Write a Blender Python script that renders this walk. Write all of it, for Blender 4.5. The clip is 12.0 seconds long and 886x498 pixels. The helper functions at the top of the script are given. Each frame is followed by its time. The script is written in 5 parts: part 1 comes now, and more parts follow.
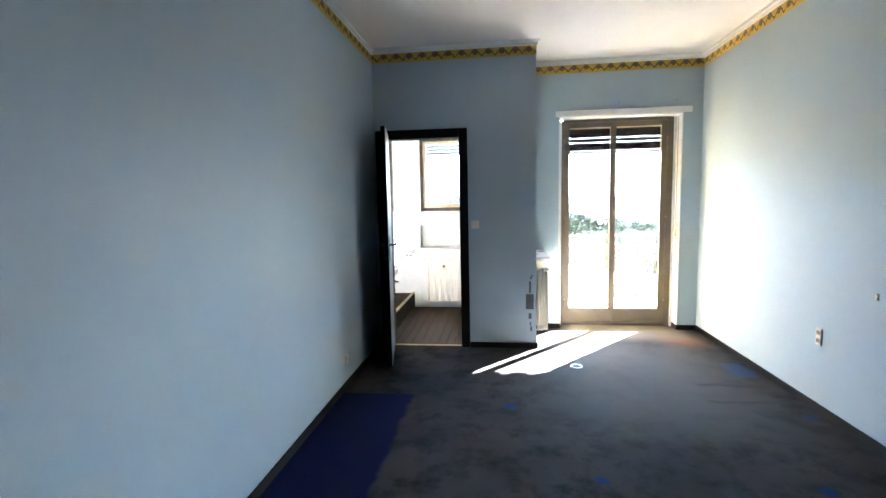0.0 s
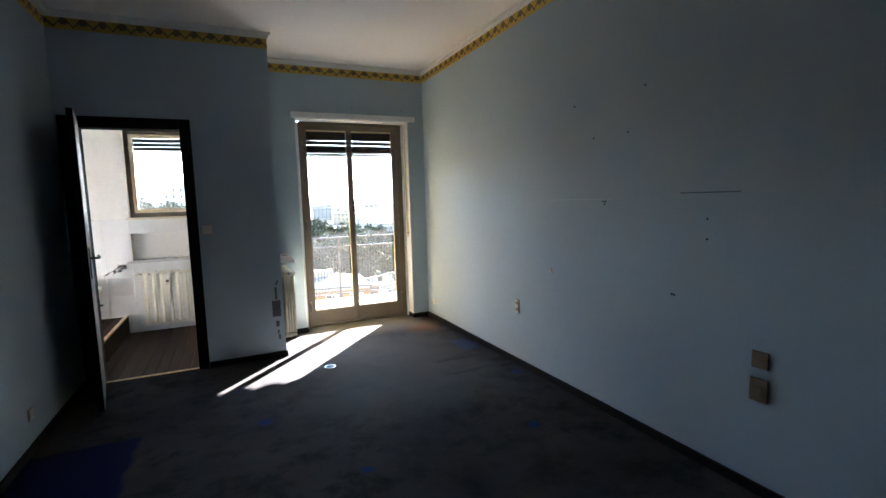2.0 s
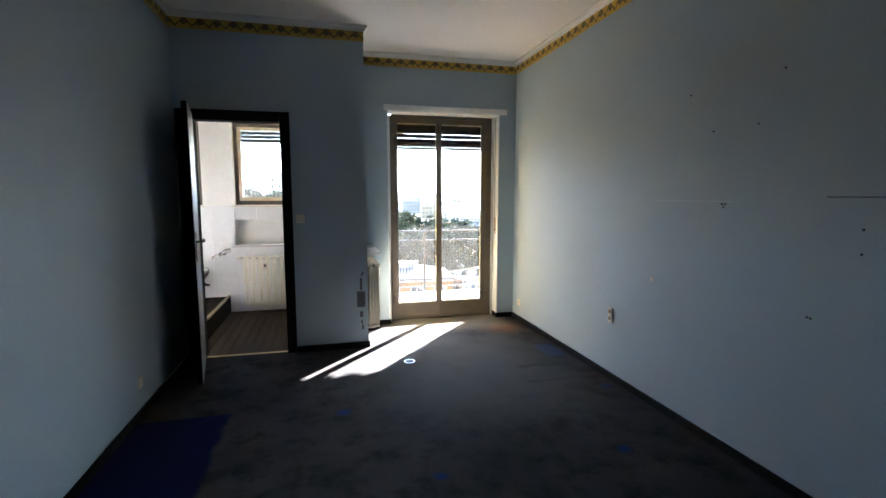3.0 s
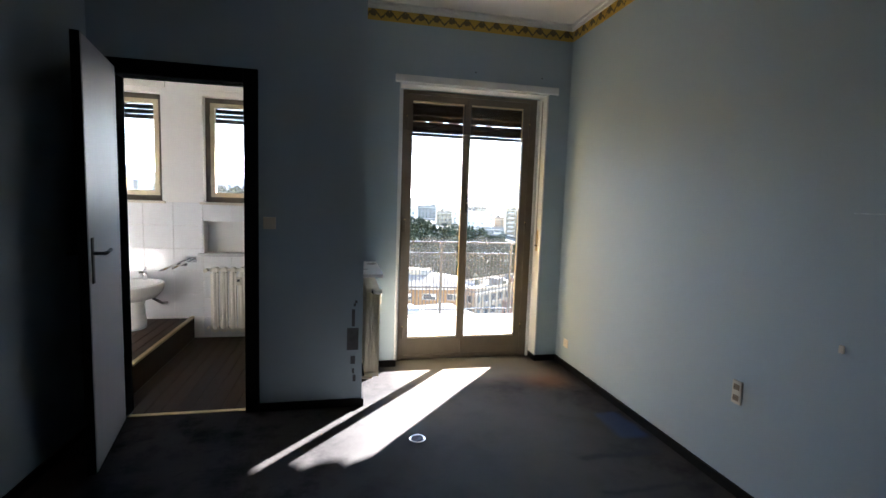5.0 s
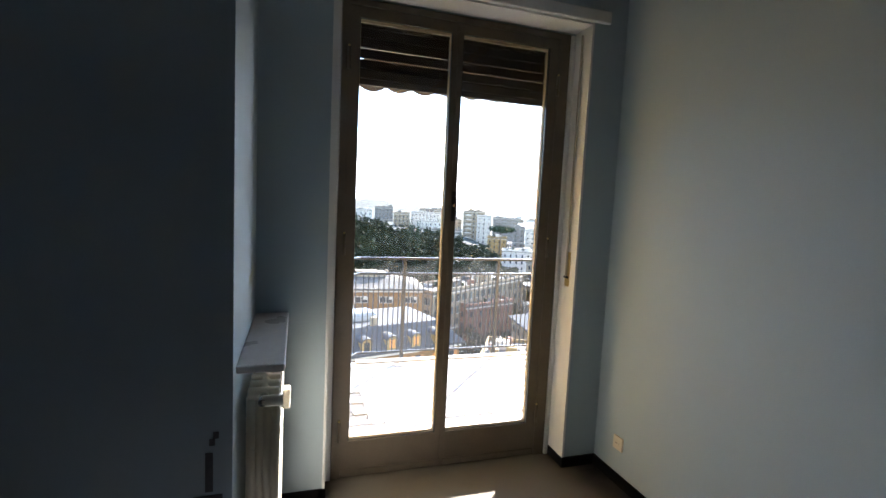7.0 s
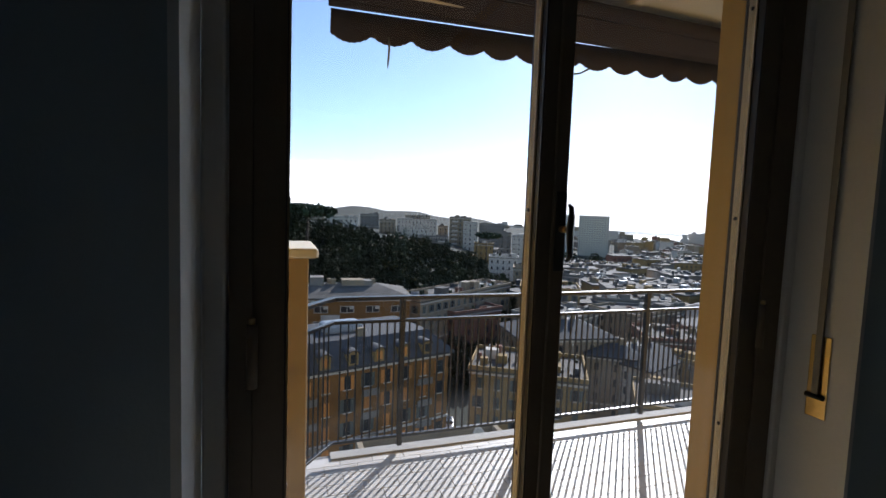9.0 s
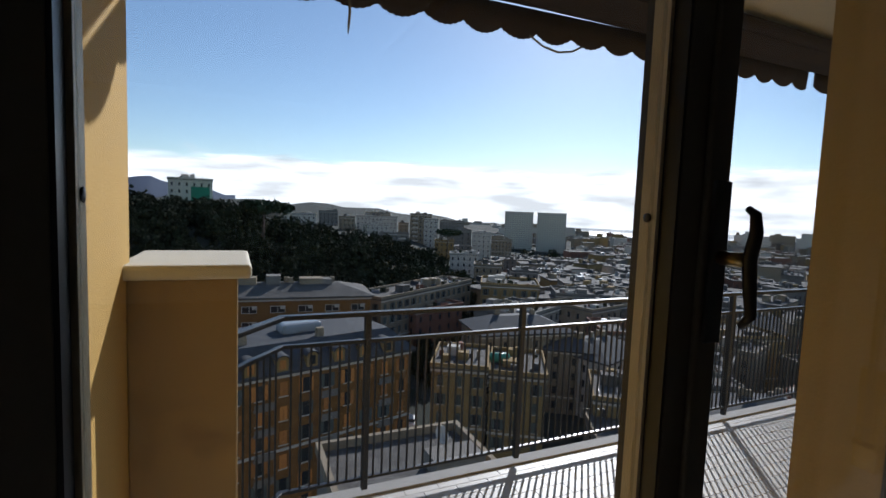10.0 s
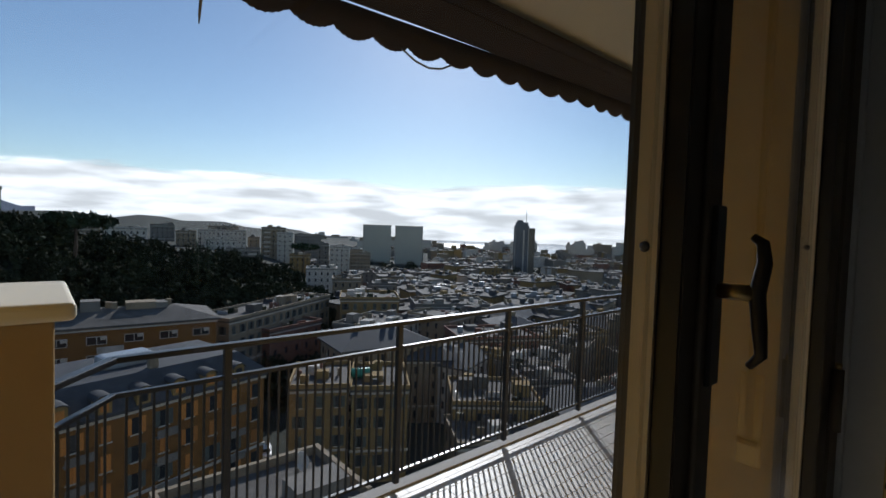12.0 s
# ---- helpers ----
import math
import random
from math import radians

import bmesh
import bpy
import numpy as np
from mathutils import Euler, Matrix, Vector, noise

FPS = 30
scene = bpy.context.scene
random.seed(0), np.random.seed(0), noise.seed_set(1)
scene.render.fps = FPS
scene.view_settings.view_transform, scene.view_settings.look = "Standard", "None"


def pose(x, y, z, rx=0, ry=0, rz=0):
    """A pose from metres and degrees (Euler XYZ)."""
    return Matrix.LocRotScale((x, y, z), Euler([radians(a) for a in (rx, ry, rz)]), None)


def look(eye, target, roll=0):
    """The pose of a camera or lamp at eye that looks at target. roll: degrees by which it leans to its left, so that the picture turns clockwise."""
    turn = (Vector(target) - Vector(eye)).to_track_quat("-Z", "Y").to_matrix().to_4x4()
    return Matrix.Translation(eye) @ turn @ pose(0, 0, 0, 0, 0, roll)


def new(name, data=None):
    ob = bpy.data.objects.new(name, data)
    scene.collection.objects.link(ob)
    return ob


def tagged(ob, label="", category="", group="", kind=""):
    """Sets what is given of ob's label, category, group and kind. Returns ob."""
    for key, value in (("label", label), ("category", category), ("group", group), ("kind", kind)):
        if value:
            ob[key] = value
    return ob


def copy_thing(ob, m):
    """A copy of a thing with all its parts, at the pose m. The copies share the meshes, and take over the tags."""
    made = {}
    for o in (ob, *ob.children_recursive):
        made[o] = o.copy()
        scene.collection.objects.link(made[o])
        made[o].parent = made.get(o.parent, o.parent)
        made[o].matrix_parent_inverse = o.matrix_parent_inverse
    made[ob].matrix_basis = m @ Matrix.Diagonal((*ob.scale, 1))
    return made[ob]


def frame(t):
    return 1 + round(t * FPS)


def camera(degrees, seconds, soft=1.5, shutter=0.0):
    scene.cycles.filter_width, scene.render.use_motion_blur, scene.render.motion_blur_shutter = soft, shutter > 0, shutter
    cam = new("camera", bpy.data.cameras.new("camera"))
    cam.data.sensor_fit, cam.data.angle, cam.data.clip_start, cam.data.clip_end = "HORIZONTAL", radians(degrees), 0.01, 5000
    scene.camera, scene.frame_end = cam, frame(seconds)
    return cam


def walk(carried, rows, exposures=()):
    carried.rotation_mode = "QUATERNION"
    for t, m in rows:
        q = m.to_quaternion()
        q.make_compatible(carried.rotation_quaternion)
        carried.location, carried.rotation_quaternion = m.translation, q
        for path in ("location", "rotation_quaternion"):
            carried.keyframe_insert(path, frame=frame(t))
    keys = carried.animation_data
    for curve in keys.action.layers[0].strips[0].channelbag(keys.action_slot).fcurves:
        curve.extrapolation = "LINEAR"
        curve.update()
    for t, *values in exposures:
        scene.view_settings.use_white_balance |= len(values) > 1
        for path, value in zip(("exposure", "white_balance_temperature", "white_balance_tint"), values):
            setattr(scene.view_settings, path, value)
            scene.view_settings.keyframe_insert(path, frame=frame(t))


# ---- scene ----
cam = camera(86.6, 12.0)
PATH = [
    (0, (0.499, -0.266, 1.45), (0.254, 1.709, 1.247), -1.2),
    (0.5, (0.461, -0.181, 1.434), (0.472, 1.805, 1.197), 1.7),
    (1, (0.439, -0.197, 1.432), (0.923, 1.731, 1.218), -0.9),
    (1.5, (0.414, -0.248, 1.44), (1.277, 1.542, 1.217), -1.2),
    (2, (0.431, -0.232, 1.414), (1.25, 1.581, 1.205), -1.7),
    (2.5, (0.444, -0.197, 1.415), (0.975, 1.72, 1.206), -1.2),
    (4.5, (0.645, 0.776, 1.418), (1.077, 2.713, 1.17), 1.1),
    (5, (0.694, 1.195, 1.373), (1.115, 3.14, 1.181), 1.9),
    (5.5, (0.787, 1.587, 1.358), (1.317, 3.489, 1.042), 1.8),
    (6, (0.852, 2.012, 1.402), (1.323, 3.941, 1.158), 1.9),
    (6.5, (0.864, 2.438, 1.39), (1.421, 4.348, 1.185), 2.1),
    (7, (0.996, 2.91, 1.375), (1.593, 4.81, 1.195), 2.7),
    (7.2, (1.025, 3.059, 1.397), (1.563, 4.975, 1.203), 1.7),
    (9, (1.254, 4.404, 1.404), (1.906, 6.289, 1.254), 2.1),
    (9.5, (1.318, 4.68, 1.406), (1.996, 6.557, 1.266), 2.3),
    (10, (1.347, 4.879, 1.415), (2.155, 6.702, 1.258), 2.2),
    (10.5, (1.33, 4.998, 1.423), (2.452, 6.649, 1.305), 1.3),
    (11, (1.331, 5.035, 1.42), (2.611, 6.566, 1.283), 1.0),
    (11.5, (1.33, 5.03, 1.423), (2.653, 6.527, 1.324), 1.5),
    (12, (1.325, 5.026, 1.425), (2.635, 6.535, 1.345), 1.9),
]
walk(cam, [(t, look(eye, target, roll)) for t, eye, target, roll in PATH],
     [(0.0, 6.7, 5900, 13), (0.3, 6.2, 6000, 13), (0.6, 5.5, 6000, 13.5), (1.0, 5.05, 6000, 14), (1.5, 4.95, 6000, 14.5), (2.5, 5.2, 6050, 14.5), (4.5, 4.75, 6050, 15.5), (5.5, 4.15, 6050, 15.5), (6.0, 3.75, 6050, 15.5), (7.2, 3.7, 6050, 15.5), (8.8, 1.45, 5900, 15.5), (9.0, 1.15, 5900, 15.5), (9.5, 0.82, 5950, 15.5), (10.0, 0.48, 5850, 13.5), (10.5, 0.28, 5850, 12.5), (12.0, 0.25, 5850, 12.5)])

# ---- world, sun, exposure ----
SUN_DIR = Vector((0.858, 1.0, 0.68)).normalized()
world = bpy.data.worlds.new("world")
scene.world = world
world.use_nodes = True
wn = world.node_tree
sky = wn.nodes.new("ShaderNodeTexSky")
sky.sky_type = "NISHITA"
sky.sun_disc = False
sky.sun_elevation = math.asin(SUN_DIR.z)
sky.sun_rotation = math.atan2(SUN_DIR.x, SUN_DIR.y)
sky.air_density = 1.0
sky.dust_density = 0.15
sky.ozone_density = 1.6
wn.links.new(sky.outputs[0], wn.nodes["Background"].inputs[0])
wn.nodes["Background"].inputs[1].default_value = 0.12
sun = new("sun", bpy.data.lights.new("sun", "SUN"))
sun.data.energy = 4.6
sun.data.angle = radians(0.5)
sun.data.color = (1.0, 0.955, 0.90)
sun.matrix_world = look((0, 0, 0), -SUN_DIR)


# ---- materials ----
def mat(name, color, rough=0.6, vary=0.12, scale=3.0, grain=60.0, bump=0.1, metal=0.0, dirt=None, dirt_at=0.62, per_object=0.0, spec=0.5, stretch=(1, 1, 1)):
    """Base colour with stains at two scales, fine relief, and a little change from object to object."""
    m = bpy.data.materials.new(name)
    m.use_nodes = True
    nt = m.node_tree
    N, L = nt.nodes, nt.links
    p = N["Principled BSDF"]
    p.inputs["Metallic"].default_value = metal
    p.inputs["Specular IOR Level"].default_value = spec
    tc = N.new("ShaderNodeTexCoord")
    mp = N.new("ShaderNodeMapping")
    mp.inputs["Scale"].default_value = stretch
    L.new(tc.outputs["Object"], mp.inputs[0])
    big = N.new("ShaderNodeTexNoise")
    big.inputs["Scale"].default_value = scale
    big.inputs["Detail"].default_value = 5
    fine = N.new("ShaderNodeTexNoise")
    fine.inputs["Scale"].default_value = grain
    fine.inputs["Detail"].default_value = 3
    L.new(mp.outputs[0], big.inputs[0])
    L.new(mp.outputs[0], fine.inputs[0])
    add = N.new("ShaderNodeMath")
    add.operation = "MULTIPLY_ADD"
    L.new(fine.outputs[0], add.inputs[0])
    add.inputs[1].default_value = 0.45
    L.new(big.outputs[0], add.inputs[2])
    ramp = N.new("ShaderNodeMapRange")
    ramp.inputs[1].default_value, ramp.inputs[2].default_value = 0.42, 1.02
    ramp.inputs[3].default_value, ramp.inputs[4].default_value = 1 - vary, 1 + vary
    L.new(add.outputs[0], ramp.inputs[0])
    last = ramp.outputs[0]
    if per_object:
        info = N.new("ShaderNodeObjectInfo")
        r2 = N.new("ShaderNodeMapRange")
        r2.inputs[3].default_value, r2.inputs[4].default_value = 1 - per_object, 1 + per_object
        L.new(info.outputs["Random"], r2.inputs[0])
        mul = N.new("ShaderNodeMath")
        mul.operation = "MULTIPLY"
        L.new(last, mul.inputs[0])
        L.new(r2.outputs[0], mul.inputs[1])
        last = mul.outputs[0]
    vm = N.new("ShaderNodeVectorMath")
    vm.operation = "SCALE"
    vm.inputs[0].default_value = color
    L.new(last, vm.inputs["Scale"])
    out = vm.outputs[0]
    if dirt:
        dn = N.new("ShaderNodeTexNoise")
        dn.inputs["Scale"].default_value = scale * 2.3
        dn.inputs["Detail"].default_value = 7
        dn.inputs["Roughness"].default_value = 0.7
        L.new(mp.outputs[0], dn.inputs[0])
        dr = N.new("ShaderNodeMapRange")
        dr.inputs[1].default_value, dr.inputs[2].default_value = dirt_at - 0.08, dirt_at + 0.1
        L.new(dn.outputs[0], dr.inputs[0])
        mx = N.new("ShaderNodeMix")
        mx.data_type = "RGBA"
        L.new(dr.outputs[0], mx.inputs[0])
        L.new(out, mx.inputs[6])
        mx.inputs[7].default_value = (*dirt, 1)
        out = mx.outputs[2]
    L.new(out, p.inputs["Base Color"])
    rr = N.new("ShaderNodeMapRange")
    rr.inputs[3].default_value, rr.inputs[4].default_value = max(0.02, rough - 0.1), min(1, rough + 0.1)
    L.new(big.outputs[0], rr.inputs[0])
    L.new(rr.outputs[0], p.inputs["Roughness"])
    if bump:
        b = N.new("ShaderNodeBump")
        b.inputs["Strength"].default_value = bump
        b.inputs["Distance"].default_value = 0.004
        L.new(fine.outputs[0], b.inputs["Height"])
        L.new(b.outputs[0], p.inputs["Normal"])
    return m


def glass_mat():
    """A window pane with a thin film of dust that catches the sun."""
    m = bpy.data.materials.new("pane_glass")
    m.use_nodes = True
    N, L = m.node_tree.nodes, m.node_tree.links
    N.remove(N["Principled BSDF"])
    out = N["Material Output"]
    clear = N.new("ShaderNodeBsdfTransparent")
    clear.inputs[0].default_value = (0.80, 0.81, 0.80, 1)
    gloss = N.new("ShaderNodeBsdfGlossy")
    gloss.inputs["Roughness"].default_value = 0.02
    lw = N.new("ShaderNodeLayerWeight")
    lw.inputs[0].default_value = 0.5
    pw = N.new("ShaderNodeMath")
    pw.operation = "POWER"
    pw.inputs[1].default_value = 4.0
    L.new(lw.outputs["Facing"], pw.inputs[0])
    fr = N.new("ShaderNodeMapRange")
    fr.inputs[3].default_value, fr.inputs[4].default_value = 0.03, 0.6
    L.new(pw.outputs[0], fr.inputs[0])
    m1 = N.new("ShaderNodeMixShader")
    L.new(fr.outputs[0], m1.inputs[0])
    L.new(clear.outputs[0], m1.inputs[1])
    L.new(gloss.outputs[0], m1.inputs[2])
    dust = N.new("ShaderNodeBsdfTranslucent")
    dust.inputs[0].default_value = (0.8, 0.8, 0.78, 1)
    tc = N.new("ShaderNodeTexCoord")
    nz = N.new("ShaderNodeTexNoise")
    nz.inputs["Scale"].default_value = 3
    nz.inputs["Detail"].default_value = 6
    L.new(tc.outputs["Object"], nz.inputs[0])
    mr = N.new("ShaderNodeMapRange")
    mr.inputs[1].default_value, mr.inputs[2].default_value = 0.3, 0.8
    mr.inputs[3].default_value, mr.inputs[4].default_value = 0.003, 0.009
    L.new(nz.outputs[0], mr.inputs[0])
    m2 = N.new("ShaderNodeMixShader")
    L.new(mr.outputs[0], m2.inputs[0])
    L.new(m1.outputs[0], m2.inputs[1])
    L.new(dust.outputs[0], m2.inputs[2])
    L.new(m2.outputs[0], out.inputs[0])
    return m


def spots(m, base_socket_from, places):
    """Lays places of their own colour, worn or painted with window light, as soft-edged boxes in plan (x0, x1, y0, y1,
    soft, colour, amount), over a floor material.
    """
    N, L = m.node_tree.nodes, m.node_tree.links
    p = N["Principled BSDF"]
    src = p.inputs["Base Color"].links[0].from_socket
    tc = N.new("ShaderNodeTexCoord")
    warp = N.new("ShaderNodeTexNoise")
    warp.inputs["Scale"].default_value = 7
    warp.inputs["Detail"].default_value = 4
    L.new(tc.outputs["Object"], warp.inputs[0])
    wv = N.new("ShaderNodeVectorMath")
    wv.operation = "MULTIPLY_ADD"
    L.new(warp.outputs["Color"], wv.inputs[0])
    wv.inputs[1].default_value = (0.08, 0.08, 0)
    L.new(tc.outputs["Object"], wv.inputs[2])
    sep = N.new("ShaderNodeSeparateXYZ")
    L.new(wv.outputs[0], sep.inputs[0])
    for x0, x1, y0, y1, soft, colour, amount in places:
        fac = None
        for sock, a, b in ((sep.outputs[0], x0 + 0.04, x1 + 0.04), (sep.outputs[1], y0 + 0.04, y1 + 0.04)):
            for lo, hi in ((a - soft, a + soft), (b + soft, b - soft)):
                r = N.new("ShaderNodeMapRange")
                r.interpolation_type = "SMOOTHSTEP"
                if lo < hi:
                    r.inputs[1].default_value, r.inputs[2].default_value = lo, hi
                else:
                    r.inputs[1].default_value, r.inputs[2].default_value = hi, lo
                    r.inputs[3].default_value, r.inputs[4].default_value = 1, 0
                L.new(sock, r.inputs[0])
                if fac is None:
                    fac = r.outputs[0]
                else:
                    k = N.new("ShaderNodeMath")
                    k.operation = "MULTIPLY"
                    L.new(fac, k.inputs[0])
                    L.new(r.outputs[0], k.inputs[1])
                    fac = k.outputs[0]
        k = N.new("ShaderNodeMath")
        k.operation = "MULTIPLY"
        k.inputs[1].default_value = amount
        L.new(fac, k.inputs[0])
        mx = N.new("ShaderNodeMix")
        mx.data_type = "RGBA"
        L.new(k.outputs[0], mx.inputs[0])
        L.new(src, mx.inputs[6])
        mx.inputs[7].default_value = (*colour, 1)
        src = mx.outputs[2]
    L.new(src, p.inputs["Base Color"])


def border_mat():
    """Yellow paper border with a row of dark swags and rosettes."""
    m = mat("border_paper", (0.55, 0.36, 0.06), 0.7, 0.12, 8, 120, 0.05)
    N, L = m.node_tree.nodes, m.node_tree.links
    p = N["Principled BSDF"]
    src = p.inputs["Base Color"].links[0].from_socket
    tc = N.new("ShaderNodeTexCoord")
    sep = N.new("ShaderNodeSeparateXYZ")
    L.new(tc.outputs["Object"], sep.inputs[0])

    def op(kind, a, b=0.0, c=0.0):
        k = N.new("ShaderNodeMath")
        k.operation = kind
        for i, v in enumerate((a, b, c)):
            if isinstance(v, (int, float)):
                k.inputs[i].default_value = v
            else:
                L.new(v, k.inputs[i])
        return k.outputs[0]

    u = op("ADD", sep.outputs[0], sep.outputs[1])
    f = op("SUBTRACT", op("FRACT", op("DIVIDE", u, 0.125)), 0.5)
    v = op("DIVIDE", op("SUBTRACT", sep.outputs[2], 2.815), 0.125)
    nz = N.new("ShaderNodeTexNoise")
    nz.inputs["Scale"].default_value = 70
    L.new(tc.outputs["Object"], nz.inputs[0])
    ragged = op("MULTIPLY", op("SUBTRACT", nz.outputs[0], 0.5), 0.25)
    d1 = op("SQRT", op("ADD", op("POWER", f, 2), op("POWER", op("MULTIPLY", op("SUBTRACT", v, 0.06), 1.2), 2)))
    blob = op("LESS_THAN", op("ADD", d1, ragged), 0.2)
    leaf = op("LESS_THAN", op("ABSOLUTE", op("ADD", op("SUBTRACT", op("MULTIPLY", op("ABSOLUTE", f), 1.1), 0.35), op("ADD", v, ragged))), 0.07)
    base = op("LESS_THAN", v, -0.30)
    tri = op("GREATER_THAN", op("SUBTRACT", op("ABSOLUTE", f), op("MULTIPLY", v, -0.5)), 0.45)
    dark = op("MINIMUM", op("ADD", op("ADD", blob, leaf), op("MULTIPLY", tri, base)), 1)
    mx = N.new("ShaderNodeMix")
    mx.data_type = "RGBA"
    L.new(op("MULTIPLY", dark, 0.85), mx.inputs[0])
    L.new(src, mx.inputs[6])
    mx.inputs[7].default_value = (0.07, 0.06, 0.035, 1)
    L.new(mx.outputs[2], p.inputs["Base Color"])
    return m


M_WALL = mat("pale_blue_wallpaper", (0.35, 0.43, 0.485), 0.75, 0.05, 1.2, 220, 0.12)
M_CEIL = mat("ceiling_paint", (0.72, 0.69, 0.66), 0.85, 0.03, 1.0, 90, 0.06)
M_COVE = mat("white_cornice", (0.78, 0.78, 0.76), 0.6, 0.04, 2, 80, 0.04)
M_BORDER = border_mat()
M_CARPET = mat("faded_carpet", (0.040, 0.037, 0.036), 0.95, 0.5, 1.7, 300, 0.5, dirt=(0.012, 0.011, 0.012), dirt_at=0.55, spec=0.06)
M_BLACK = mat("black_gloss_trim", (0.004, 0.0038, 0.004), 0.55, 0.2, 5, 90, 0.05, spec=0.12)
M_DOORW = mat("grey_white_door_face", (0.50, 0.51, 0.54), 0.5, 0.05, 2, 80, 0.04)
M_WHITE = mat("white_plaster", (0.78, 0.76, 0.72), 0.8, 0.04, 2, 90, 0.1)
M_REVEAL = mat("white_reveal_paint", (0.68, 0.69, 0.68), 0.6, 0.06, 4, 90, 0.08, dirt=(0.42, 0.38, 0.32), dirt_at=0.74)
# aged beige paint, darkened to hold the backlit shade of the inner faces
M_FRAME = mat("aged_paint_backlit", (0.125, 0.10, 0.072), 0.5, 0.15, 6, 70, 0.15, dirt=(0.14, 0.11, 0.08), dirt_at=0.64)
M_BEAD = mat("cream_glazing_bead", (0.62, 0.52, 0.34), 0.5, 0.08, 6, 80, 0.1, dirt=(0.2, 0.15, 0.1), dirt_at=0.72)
M_GLASS = glass_mat()
M_SHUT = mat("brown_shutter_slat", (0.06, 0.042, 0.03), 0.6, 0.15, 8, 60, 0.1, per_object=0.15)
M_RAD = mat("cream_enamel", (0.66, 0.60, 0.46), 0.35, 0.06, 4, 90, 0.04, dirt=(0.36, 0.27, 0.16), dirt_at=0.72)
M_RADW = mat("white_enamel", (0.78, 0.74, 0.64), 0.35, 0.04, 4, 90, 0.03)
M_MARBLE = mat("grey_marble", (0.52, 0.51, 0.50), 0.3, 0.15, 5, 40, 0.02)
M_PLATE = mat("ivory_plastic", (0.62, 0.57, 0.46), 0.4, 0.05, 9, 90, 0.02)
M_BROWNP = mat("brown_plastic", (0.20, 0.14, 0.09), 0.4, 0.08, 9, 90, 0.02)
M_DARK = mat("dark_plastic", (0.02, 0.02, 0.022), 0.4, 0.1, 9, 90, 0.02)
M_STAIN = mat("bare_grey_patch", (0.10, 0.105, 0.115), 0.9, 0.3, 14, 60, 0.3)
M_CHROME = mat("chrome", (0.75, 0.76, 0.78), 0.15, 0.05, 9, 60, 0.0, metal=1.0)
M_BRASS = mat("worn_brass", (0.55, 0.42, 0.20), 0.32, 0.15, 20, 90, 0.05, metal=1.0)
M_STRAP = mat("webbing_strap", (0.30, 0.29, 0.26), 0.9, 0.1, 20, 200, 0.3)
M_CERAM = mat("white_ceramic", (0.80, 0.78, 0.74), 0.12, 0.03, 3, 50, 0.0)
M_TILE = mat("white_wall_tile", (0.74, 0.74, 0.74), 0.12, 0.03, 3, 50, 0.01, per_object=0.02)
M_GROUT = mat("grey_grout", (0.55, 0.54, 0.52), 0.9, 0.1, 8, 90, 0.2)
M_PLANK = mat("dark_brown_plank", (0.030, 0.016, 0.010), 0.7, 0.3, 6, 50, 0.06, per_object=0.22, spec=0.2, stretch=(6, 1, 6))
M_YELLOW = mat("ochre_render", (0.50, 0.31, 0.075), 0.85, 0.08, 2.5, 120, 0.3, dirt=(0.44, 0.28, 0.085), dirt_at=0.66)
M_CREAMR = mat("cream_render", (0.36, 0.25, 0.11), 0.9, 0.08, 2.5, 120, 0.3, dirt=(0.26, 0.18, 0.085), dirt_at=0.60)
M_STONE = mat("pale_coping_stone", (0.66, 0.60, 0.48), 0.7, 0.08, 6, 120, 0.2)
M_SOFFIT = mat("soffit_paint", (0.70, 0.64, 0.52), 0.85, 0.06, 1.5, 90, 0.1)
M_AWN = mat("brown_awning_cloth", (0.045, 0.031, 0.027), 0.9, 0.2, 4, 260, 0.4, dirt=(0.028, 0.02, 0.018), dirt_at=0.6)
M_RAIL = mat("dark_rail_paint", (0.014, 0.014, 0.016), 0.38, 0.15, 10, 90, 0.05)
M_BTILE = mat("pale_balcony_tile", (0.53, 0.50, 0.465), 0.5, 0.10, 3, 90, 0.06, per_object=0.12)
M_GREYK = mat("grey_kerb_stone", (0.34, 0.32, 0.29), 0.8, 0.15, 6, 90, 0.2)
M_BGROUT = mat("dark_joint", (0.16, 0.15, 0.145), 0.9, 0.2, 8, 90, 0.2)


# ---- building helpers ----
def box(bm, x0, x1, y0, y1, z0, z1, slot=0):
    v = [bm.verts.new((x, y, z)) for z in (z0, z1) for y in (y0, y1) for x in (x0, x1)]
    for a in ((0, 2, 3, 1), (4, 5, 7, 6), (0, 1, 5, 4), (2, 6, 7, 3), (0, 4, 6, 2), (1, 3, 7, 5)):
        bm.faces.new([v[i] for i in a]).material_index = slot
    return v


def rbox(x0, x1, y0, y1, z0, z1, r=0.004, seg=2):
    """A box with rounded edges, as a new bmesh."""
    bm = bmesh.new()
    box(bm, x0, x1, y0, y1, z0, z1)
    r = min(r, 0.45 * min(abs(x1 - x0), abs(y1 - y0), abs(z1 - z0)))
    bmesh.ops.bevel(bm, geom=bm.edges[:], offset=r, segments=seg, affect="EDGES", profile=0.5)
    return bm


def boxes(*rows):
    bm = bmesh.new()
    for r in rows:
        box(bm, *r)
    return bm


